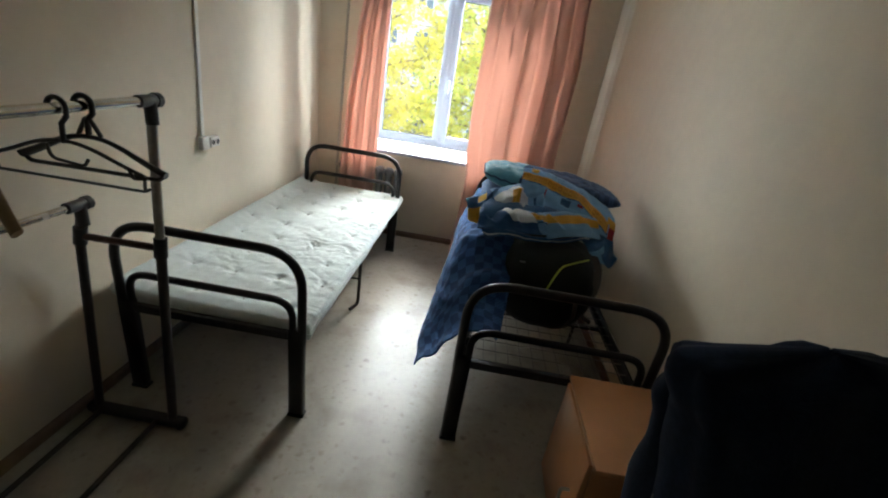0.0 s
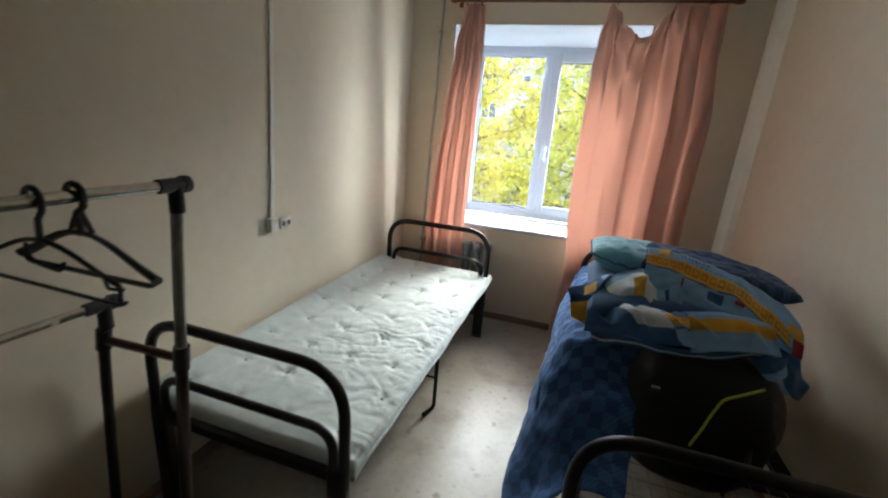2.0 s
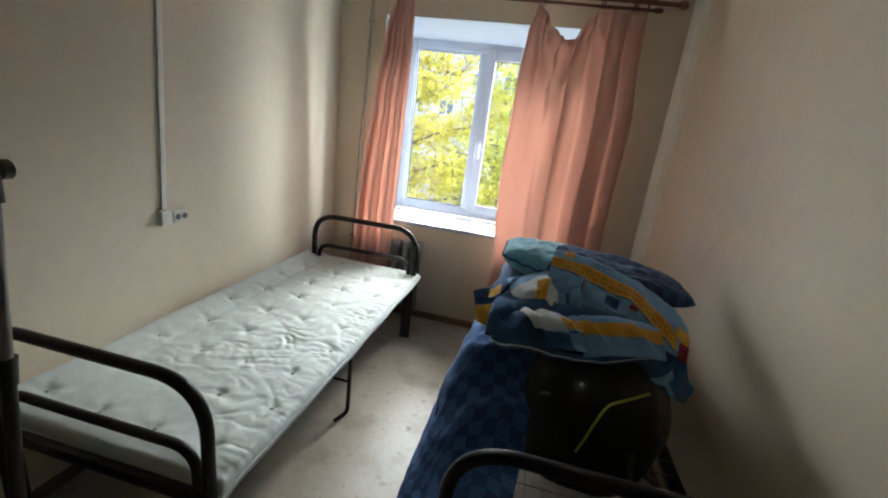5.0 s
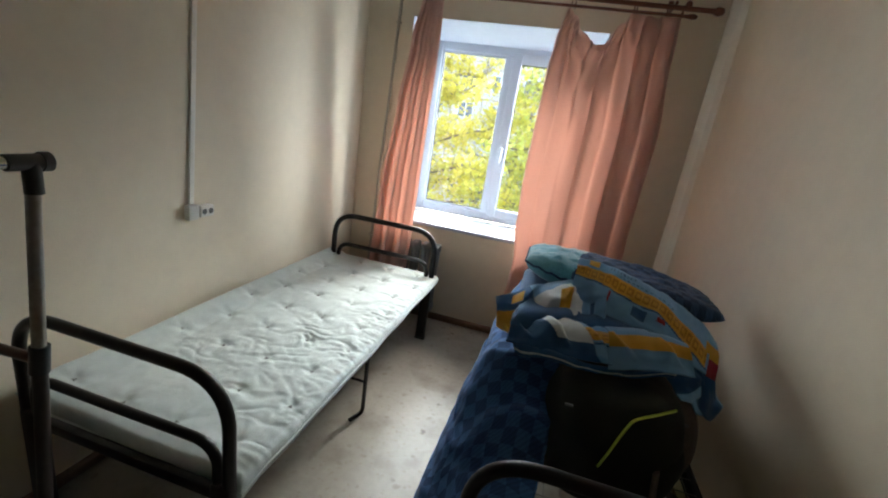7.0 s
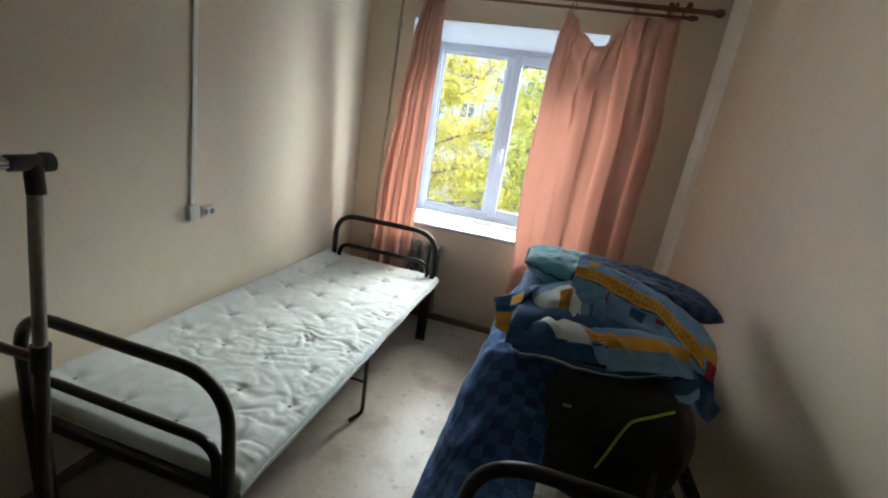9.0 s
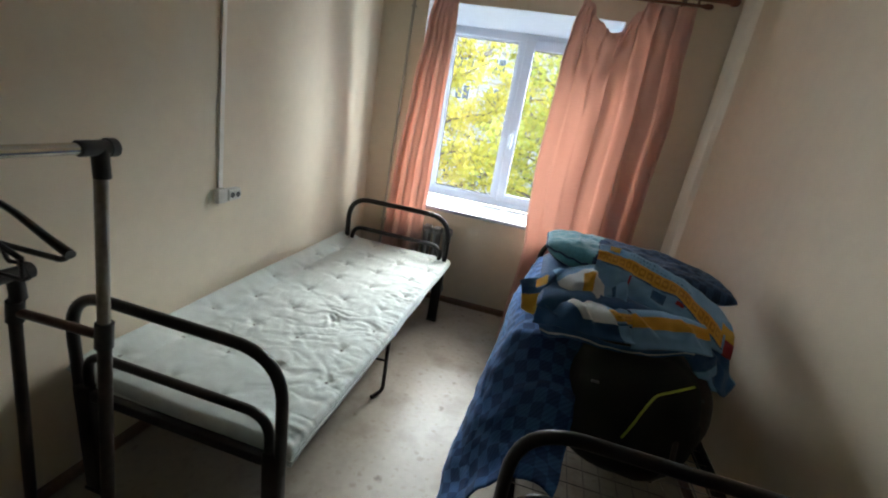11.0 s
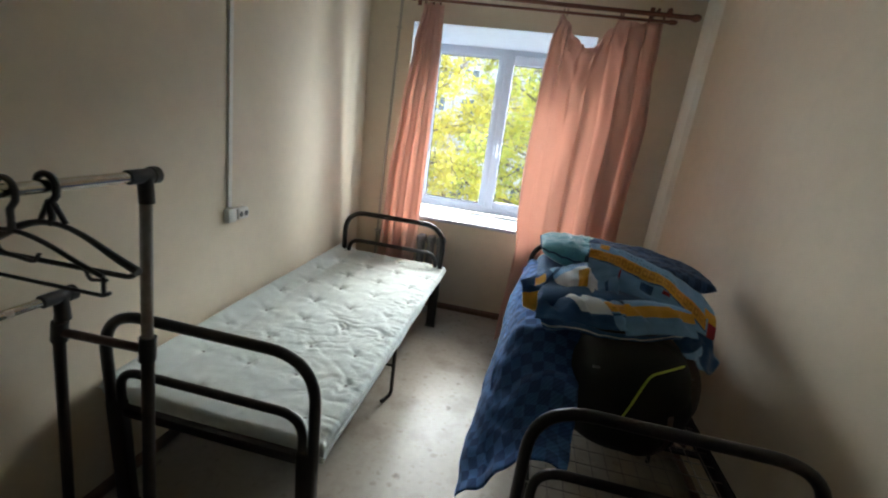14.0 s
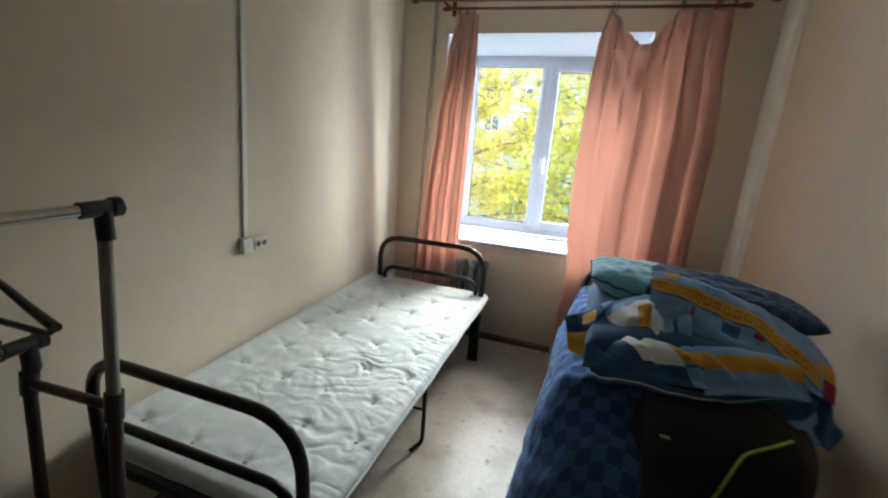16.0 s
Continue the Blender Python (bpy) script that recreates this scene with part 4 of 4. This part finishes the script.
def backpack():
    cx, cy, cz = 0.795, 2.635, 0.640
    rot = Matrix.Rotation(radians(14), 3, "Z")

    def shell(scale, off=(0, 0, 0), lump=0.02):
        def fn(u, v):
            a, b = 2 * math.pi * u, math.pi * (v - 0.5)
            c = lambda w, p: math.copysign(abs(w) ** p, w)
            p = Vector((0.228 * c(math.cos(b), 0.72 if b > 0 else 0.42) * c(math.cos(a), 0.82), 0.245 * c(math.cos(b), 0.72 if b > 0 else 0.42) * c(math.sin(a), 0.82), 0.216 * c(math.sin(b), 0.72 if b > 0 else 0.45)))
            p = Vector((p.x * scale[0], p.y * scale[1], p.z * scale[2])) + Vector(off)
            if p.x > 0 > p.z:
                p.x *= 1 + 0.24 * p.z / 0.216
            q = p + p.normalized() * (fluff(p.x, p.y, p.z, 6, lump) + fluff(p.x, p.y, p.z, 15, lump * 0.35))
            q = rot @ q
            return (cx + q.x, cy + q.y, max(Z0, cz + q.z))
        bm = sheet(fn, 48, 30, (1.5, 0.8))
        bmesh.ops.remove_doubles(bm, verts=bm.verts, dist=0.0004)
        return bm

    t = thing("backpack", (cx, cy, Z0), "black-green nylon backpack with lime piping lying on the bed mesh", "backpack")
    part("main_bag", shell((1, 1, 1)), NYLON, t)
    pocket = part("front_pocket", shell((0.66, 0.42, 0.62), (0.045, -0.135, -0.03), 0.012), NYLON, t)
    part("side_panel", shell((0.34, 0.80, 0.82), (0.20, 0.03, -0.01), 0.012), NYLON2, t)

    def on_bag(x, z, lift=0.006):
        """The front surface of the bag at x, z off its middle."""
        k = max(0.02, 1 - abs(x / 0.228) ** 2.6 - abs(z / 0.216) ** 2.9) ** 0.42
        q = rot @ Vector((x, -0.235 * k - lift, z))
        return Vector((cx + q.x, cy + q.y, cz + q.z))

    part("piping", bar(rounded([on_bag(0.125, 0.172, 0.016), on_bag(0.060, 0.172, 0.016), on_bag(-0.028, 0.156, 0.018), on_bag(-0.066, 0.116, 0.02), on_bag(-0.092, 0.060, 0.022), on_bag(-0.110, 0.004, 0.022)], 0.02, 4), 0.0042, 8), LIME, pocket)
    for s in (-0.10, 0.06):
        part("shoulder_strap", bar(rounded([on_bag(s + 0.16, 0.02, 0.02), on_bag(s + 0.17, -0.09, 0.04), on_bag(s + 0.15, -0.18, 0.055), on_bag(s + 0.20, -0.20, 0.075)], 0.03, 4), 0.016, 8, 0.4), NYLON2, t)
    part("zip", bar(rounded([on_bag(-0.20, 0.11), on_bag(-0.08, 0.155), on_bag(0.08, 0.158), on_bag(0.19, 0.11)], 0.05, 5), 0.0045, 6), BLACKPL, t)
    part("logo", slab((0.622, 2.434, 0.776), (0.647, 2.442, 0.782)), RADIATOR, t)
    part("carry_handle", bar(rounded([on_bag(-0.05, 0.20, -0.10), on_bag(-0.04, 0.235, -0.10), on_bag(0.05, 0.235, -0.10), on_bag(0.06, 0.20, -0.10)], 0.02), 0.009, 8, 0.6), NYLON2, t)


backpack()


def along(points, k):
    """A point of a smooth line through points, k from 0 to 1."""
    n = len(points) - 1
    i = min(int(k * n), n - 1)
    f = k * n - i
    p = [Vector(points[max(0, min(n, i + d))]) for d in (-1, 0, 1, 2)]
    return 0.5 * (2 * p[1] + (p[2] - p[0]) * f + (2 * p[0] - 5 * p[1] + 4 * p[2] - p[3]) * f * f + (3 * p[1] - p[0] - 3 * p[2] + p[3]) * f ** 3)


linen = thing("bed_linen", (0.75, 2.85, 0.80), "crumpled blue bed linen printed with orange bands, heaped on a backpack", "bed linen")


def cloth_layer(name, back, front, pick, mats, bulge=0.02, crease=0.010, n=(80, 26), seed=0.0, size=(0.8, 0.25), t=0.006, pleats=0, depth=0.0, slant=0.5):
    def fn(u, v):
        a, b = along(back, u), along(front, u)
        p = a.lerp(b, v)
        p += Vector((0, -0.35 * bulge, bulge)) * math.sin(math.pi * v)
        f = fluff(p.x + seed, p.y, p.z, 8, crease * 1.5) + fluff(p.x * 2.2 + seed, p.y * 0.8, p.z * 2, 11, crease * 0.8) - abs(fluff(p.x + seed, p.z * 2, p.y, 10, crease * 1.2))
        k = (u * pleats + slant * v) % 1.0
        f += depth * (k if k < 0.92 else (1 - k) * 11.5) * math.sin(math.pi * min(1, 0.15 + v))
        return p + Vector((0, -f * 0.7, f))
    return thicken(part(name, sheet(fn, *n, size, pick), mats, linen), t)


MATS = [LINEN, ORANGE, LINENWHITE, LINENNAVY, RED, MUSTARD]


def heap_place(u, v):
    return (0.40 + 0.62 * u, 2.655 + 0.55 * v, 0.897 + 0.04 * v + 0.025 * u + fluff(u, v, 4, 3, 0.012))


part("inner_folds", cushion(heap_place, lambda u, v: 0.058 * plump(u, v, 0.4) + fluff(u, v, 2, 6, 0.012) * plump(u, v), lambda u, v: 0.06 * plump(u, v, 0.4), 40, 34, (0.6, 0.55)), LINENNAVY, linen)


def pick_top(u, v):
    band = 0.24 + 0.10 * u + (max(0, u - 0.55) * 0.85)
    if u > 0.90 and v > 0.62:
        return 4 if v > 0.72 else 1
    if u > 0.86 and 0.35 < v <= 0.62:
        return 1
    if band < v < band + 0.30 and u < 0.88:
        w = (v - band) / 0.30
        return 5 if 0.2 < w < 0.8 and (u * 22) % 1 < 0.75 and not (0.36 < w < 0.64 and 0.15 < (u * 22) % 1 < 0.6) else 1
    if 0.10 < u < 0.17 and v < 0.17:
        return 1
    if 0.24 < u < 0.40 and 0.05 < v < 0.17 - 0.1 * u and int(u * 150) % 3 == 0:
        return 3
    if band + 0.30 < v < band + 0.33 or (0.30 < u < 0.62 and 0.05 < band - v < 0.08 and (u * 40) % 1 < 0.5):
        return 3
    if 0.42 < u < 0.50 and 0.66 < v < 0.86:
        return 3
    if 0.555 < u < 0.60 and 0.66 < v < 0.74:
        return 4
    if 0.27 < u < 0.285 and v > 0.62:
        return 4
    return 0


cloth_layer("upper_fold", [(0.610, 2.955, 1.118), (0.74, 2.945, 1.105), (0.90, 2.89, 1.070), (1.03, 2.81, 1.020), (1.085, 2.74, 0.975)],
            [(0.590, 2.80, 1.005), (0.70, 2.77, 0.985), (0.84, 2.71, 0.965), (0.97, 2.64, 0.935), (1.072, 2.62, 0.895)], pick_top, MATS, 0.022, 0.008, (170, 56), 0.3, (0.55, 0.22))


def pick_left(u, v):
    if u < 0.30 + 0.16 * v:
        if v > 0.62 - 0.2 * u:
            return 1
        return 1 if 0.17 < u < 0.27 and 0.12 < v < 0.42 else 3
    if u < 0.80:
        if 0.60 < u < 0.70 and 0.42 < v < 0.82:
            return 1
        return 2 if v > 0.62 - 0.55 * u else 0
    return 3 if 0.86 < u < 0.89 else 0


cloth_layer("left_lobe", [(0.318, 2.80, 0.930), (0.42, 2.85, 0.965), (0.52, 2.90, 1.005), (0.62, 2.92, 1.030), (0.72, 2.92, 1.02)],
            [(0.350, 2.74, 0.835), (0.42, 2.70, 0.840), (0.52, 2.71, 0.925), (0.62, 2.715, 0.955), (0.72, 2.70, 0.965)], pick_left, MATS, 0.02, 0.012, (130, 48), 1.9, (0.42, 0.2), 0.006, 2.3, 0.016, 0.7)


def pick_low(u, v):
    if u < 0.14 + 0.22 * v:
        return 3
    if u < 0.40 + 0.16 * v:
        return 2 if v < 0.66 else 3
    if 0.25 + 0.1 * math.sin(u * 20) * 0.2 < v < 0.58:
        return 5 if 0.34 < v < 0.50 and (u * 18) % 1 < 0.6 and not 0.39 < v < 0.45 else 1
    if 0.62 < v < 0.66:
        return 3
    return 0


cloth_layer("lower_fold", [(0.41, 2.73, 0.885), (0.55, 2.70, 0.945), (0.68, 2.685, 0.950), (0.82, 2.68, 0.965), (0.95, 2.68, 0.970)],
            [(0.40, 2.63, 0.838), (0.55, 2.575, 0.872), (0.68, 2.56, 0.876), (0.82, 2.565, 0.900), (0.96, 2.60, 0.905)], pick_low, MATS, 0.016, 0.010, (150, 48), 4.2, (0.56, 0.2), 0.006, 4.5, 0.022, -0.9)
cloth_layer("lower_fold_overlap", [(0.72, 2.68, 0.962), (0.80, 2.675, 0.975), (0.90, 2.67, 0.983), (0.96, 2.66, 0.975)],
            [(0.74, 2.550, 0.878), (0.83, 2.545, 0.900), (0.92, 2.555, 0.912), (1.00, 2.585, 0.905)], lambda u, v: 1 if 0.28 < v < 0.62 else 0, MATS, 0.014, 0.006, (70, 36), 7.7, (0.25, 0.2), 0.006, 2.0, 0.018, -0.8)
cloth_layer("under_fold", [(0.40, 2.70, 0.840), (0.55, 2.60, 0.860), (0.75, 2.58, 0.862), (0.97, 2.62, 0.890)],
            [(0.44, 2.615, 0.812), (0.55, 2.565, 0.845), (0.75, 2.545, 0.860), (0.94, 2.59, 0.880)], lambda u, v: 2 if 0.80 < v < 0.86 else 3, MATS, 0.018, 0.012, (70, 24), 3.3, (0.6, 0.15))
cloth_layer("hanging_corner", [(0.91, 2.66, 0.915), (0.97, 2.72, 0.935), (1.03, 2.76, 0.925)],
            [(1.045, 2.60, 0.775), (1.105, 2.63, 0.752), (1.145, 2.68, 0.778)], lambda u, v: 3 if 0.2 < u < 0.9 else 0, MATS, 0.02, 0.018, (60, 30), 5.5, (0.2, 0.2), 0.006, 3.0, 0.03, 0.3)
cloth_layer("hanging_corner", [(0.90, 2.62, 0.900), (0.95, 2.64, 0.910), (1.00, 2.68, 0.912)],
            [(0.985, 2.585, 0.815), (1.02, 2.60, 0.808), (1.05, 2.63, 0.825)], lambda u, v: 0 if v > 0.8 else 3, MATS, 0.02, 0.018, (30, 26), 8.5, (0.2, 0.2))


def pillow():
    def place(u, v):
        x = 0.40 + 0.765 * u
        pinch = 1 - 0.10 * math.sin(math.pi * u)
        y = 3.085 + (v - 0.5) * 0.44 * (1.06 - 0.12 * max(0.0, math.sin(math.pi * u)) ** 0.5) * (1 - 0.40 * u ** 4) * (1 - 0.42 * (1 - u) ** 4) - 0.03 * u + 0.07 * (1 - u) ** 4
        z = spline(((0, 1.035), (0.3, 1.022), (0.6, 1.020), (1, 1.004)), u)
        return (x, y, z + fluff(u, v, 1, 4, 0.01))

    def top(u, v):
        return max(0.003, 0.072 * (1 - 0.40 * u ** 2.6) * (1 - 0.45 * (1 - u) ** 5) * plump(u, v, 0.42) + (fluff(u * 8, v * 5, 3, 1.8, 0.010) + fluff(u * 20, v * 12, 3, 1.8, 0.004)) * plump(u, v))

    t = thing("pillow", (0.8, 3.085, 0.93), "turquoise and navy pillow lying on the heap of linen", "pillow")
    part("case", cushion(place, top, lambda u, v: 0.062 * (1 - 0.45 * u ** 2.2) * plump(u, v, 0.4), 100, 60, (0.8, 0.45), lambda u, v: 0 if u < 0.25 + 0.10 * v + 0.01 * math.sin(v * 9) else 1), [TEAL, DENIM], t)
    rim = [Vector(place(u, v)) for u, v in [(0.25 - i / 40, 0) for i in range(11)] + [(0, i / 20) for i in range(1, 21)]]
    part("fringe", bar([p + Vector((0, 0, 0.004 * math.sin(i * 2.1))) for i, p in enumerate(rim)], 0.005, 6), DENIM, t)


pillow()

# ---- outdoors ----
GROUND = -6.5
ground = part("ground", slab((-400, 4.9, GROUND - 0.5), (400, 900, GROUND)), LAWN, smooth=False)
structure(ground, "autumn lawn strewn with fallen leaves", "ground")


def far_house():
    y, x0, x1, z1 = 46.0, -34.0, 26.0, 9.5
    house = thing("apartment_building", (0, y, GROUND), "pale panel apartment building behind trees", "building")
    part("wall", slab((x0, y, GROUND), (x1, y + 12, z1)), PANEL, house, smooth=False)
    part("roof", slab((x0 - 0.4, y - 0.4, z1), (x1 + 0.4, y + 12.4, z1 + 0.5)), DARKGLASS, house, smooth=False)
    seams = bmesh.new()
    for i in range(1, 6):
        box(seams, (x0, y - 0.02, GROUND + i * 2.8), (x1, y + 0.01, GROUND + i * 2.8 + 0.06))
    for i in range(1, 19):
        box(seams, (x0 + i * 3.2 - 0.03, y - 0.015, GROUND), (x0 + i * 3.2 + 0.03, y + 0.01, z1))
    part("panel_joint", seams, BASE, house, smooth=False)
    w = part("window", slab((-0.75, y - 0.03, 0), (0.75, y + 0.02, 1.45)), DARKGLASS, house, smooth=False)
    f = bmesh.new()
    for lo, hi in (((-0.82, 0), (-0.72, 1.5)), ((0.72, 0), (0.82, 1.5)), ((-0.05, 0), (0.07, 1.45)), ((-0.82, 1.40), (0.82, 1.52)), ((-0.82, -0.08), (0.82, 0.02))):
        box(f, (lo[0], y - 0.08, lo[1]), (hi[0], y - 0.031, hi[1]))
    fr = part("window_frame", f, PVC, w, smooth=False)
    first = True
    for col in range(18):
        for row in range(5):
            x, z = x0 + 1.6 + col * 3.2, GROUND + 0.9 + row * 2.8
            if first:
                w.location = (x, 0, z)
                first = False
                continue
            o, g = new("window", w.data), new("window_frame", fr.data)
            adopt(o, house)
            adopt(g, o)
            o.location = (x, 0, z)


far_house()


def tree(x, y, top, spread, leaves, mat, seed, label):
    rng = random.Random(seed)
    t = thing("tree", (x, y, GROUND), label, "tree", "yard trees")
    bm = bmesh.new()
    base = Vector((x, y, GROUND))
    height = top - GROUND
    trunk = [base + Vector((0.25 * math.sin(k * 2.3 + seed) * k, 0.2 * math.sin(k * 3.1) * k, height * 0.86 * k)) for k in (i / 9 for i in range(10))]
    tube(bm, trunk, lambda k: 0.20 * (1 - k) ** 0.8 + 0.02, 9)
    tips = []
    for i in range(34):
        k = 0.22 + 0.74 * (i + rng.random()) / 34
        a = along(trunk, k)
        ang = i * 2.4 + rng.uniform(-0.5, 0.5)
        reach = spread * (0.35 + 0.65 * math.sin(math.pi * min(1, (k - 0.12) / 0.9))) * rng.uniform(0.6, 1.05)
        d = Vector((math.cos(ang), math.sin(ang), rng.uniform(0.05, 0.55)))
        pts = [a + d * (reach * s) + Vector((rng.uniform(-0.2, 0.2), rng.uniform(-0.2, 0.2), -0.35 * s * s * rng.random())) * (1 if s else 0) for s in (0, 0.3, 0.6, 0.85, 1.0)]
        tube(bm, pts, lambda s: (0.055 * (1 - k) + 0.022) * (1 - s) + 0.006, 6)
        for s in (0.25, 0.4, 0.55, 0.7, 0.85, 1.0):
            p = along(pts, s)
            for _ in range(3):
                q = p + Vector((rng.gauss(0, 1), rng.gauss(0, 1), rng.gauss(0, 0.7))) * 0.42
                tube(bm, [p, p.lerp(q, 0.5) + Vector((0, 0, rng.uniform(-0.05, 0.08))), q], lambda z: 0.012 * (1 - z) + 0.003, 4)
                tips.append((p, q))
    part("trunk", bm, BARK, t)
    nr = np.random.RandomState(seed)
    pick = nr.randint(0, len(tips), leaves)
    pq = np.array([[tuple(a), tuple(b)] for a, b in tips])
    f = nr.rand(leaves, 1) ** 0.6
    c = pq[pick, 0] * (1 - f) + pq[pick, 1] * f + nr.normal(0, 0.15, (leaves, 3))
    a = nr.normal(0, 1, (leaves, 3))
    a /= np.linalg.norm(a, axis=1, keepdims=True)
    b = np.cross(a, nr.normal(0, 1, (leaves, 3)))
    b /= np.linalg.norm(b, axis=1, keepdims=True)
    nrm = np.cross(a, b)
    s = nr.uniform(0.055, 0.10, (leaves, 1))
    vs = np.stack([c - a * s, c + b * s * 0.55 + nrm * s * 0.15, c + a * s, c - b * s * 0.55 + nrm * s * 0.15], 1).reshape(-1, 3)
    idx = np.arange(leaves * 4).reshape(-1, 4)
    me = bpy.data.meshes.new("crown")
    me.from_pydata(vs.tolist(), [], idx.tolist())
    me.materials.append(mat)
    adopt(new("crown", me), t)


tree(-3.6, 13.5, 5.8, 3.9, 15000, LEAF1, 3, "yellow autumn tree with dense small leaves")
tree(0.9, 14.5, 6.2, 3.6, 13000, LEAF2, 8, "yellow-green autumn tree with visible dark branches")
tree(-1.6, 20.0, 5.0, 4.2, 12000, LEAF1, 12, "yellow autumn tree further across the yard")
tree(5.5, 19.0, 6.5, 4.2, 9000, LEAF2, 17, "yellow-green autumn tree beside the yard")
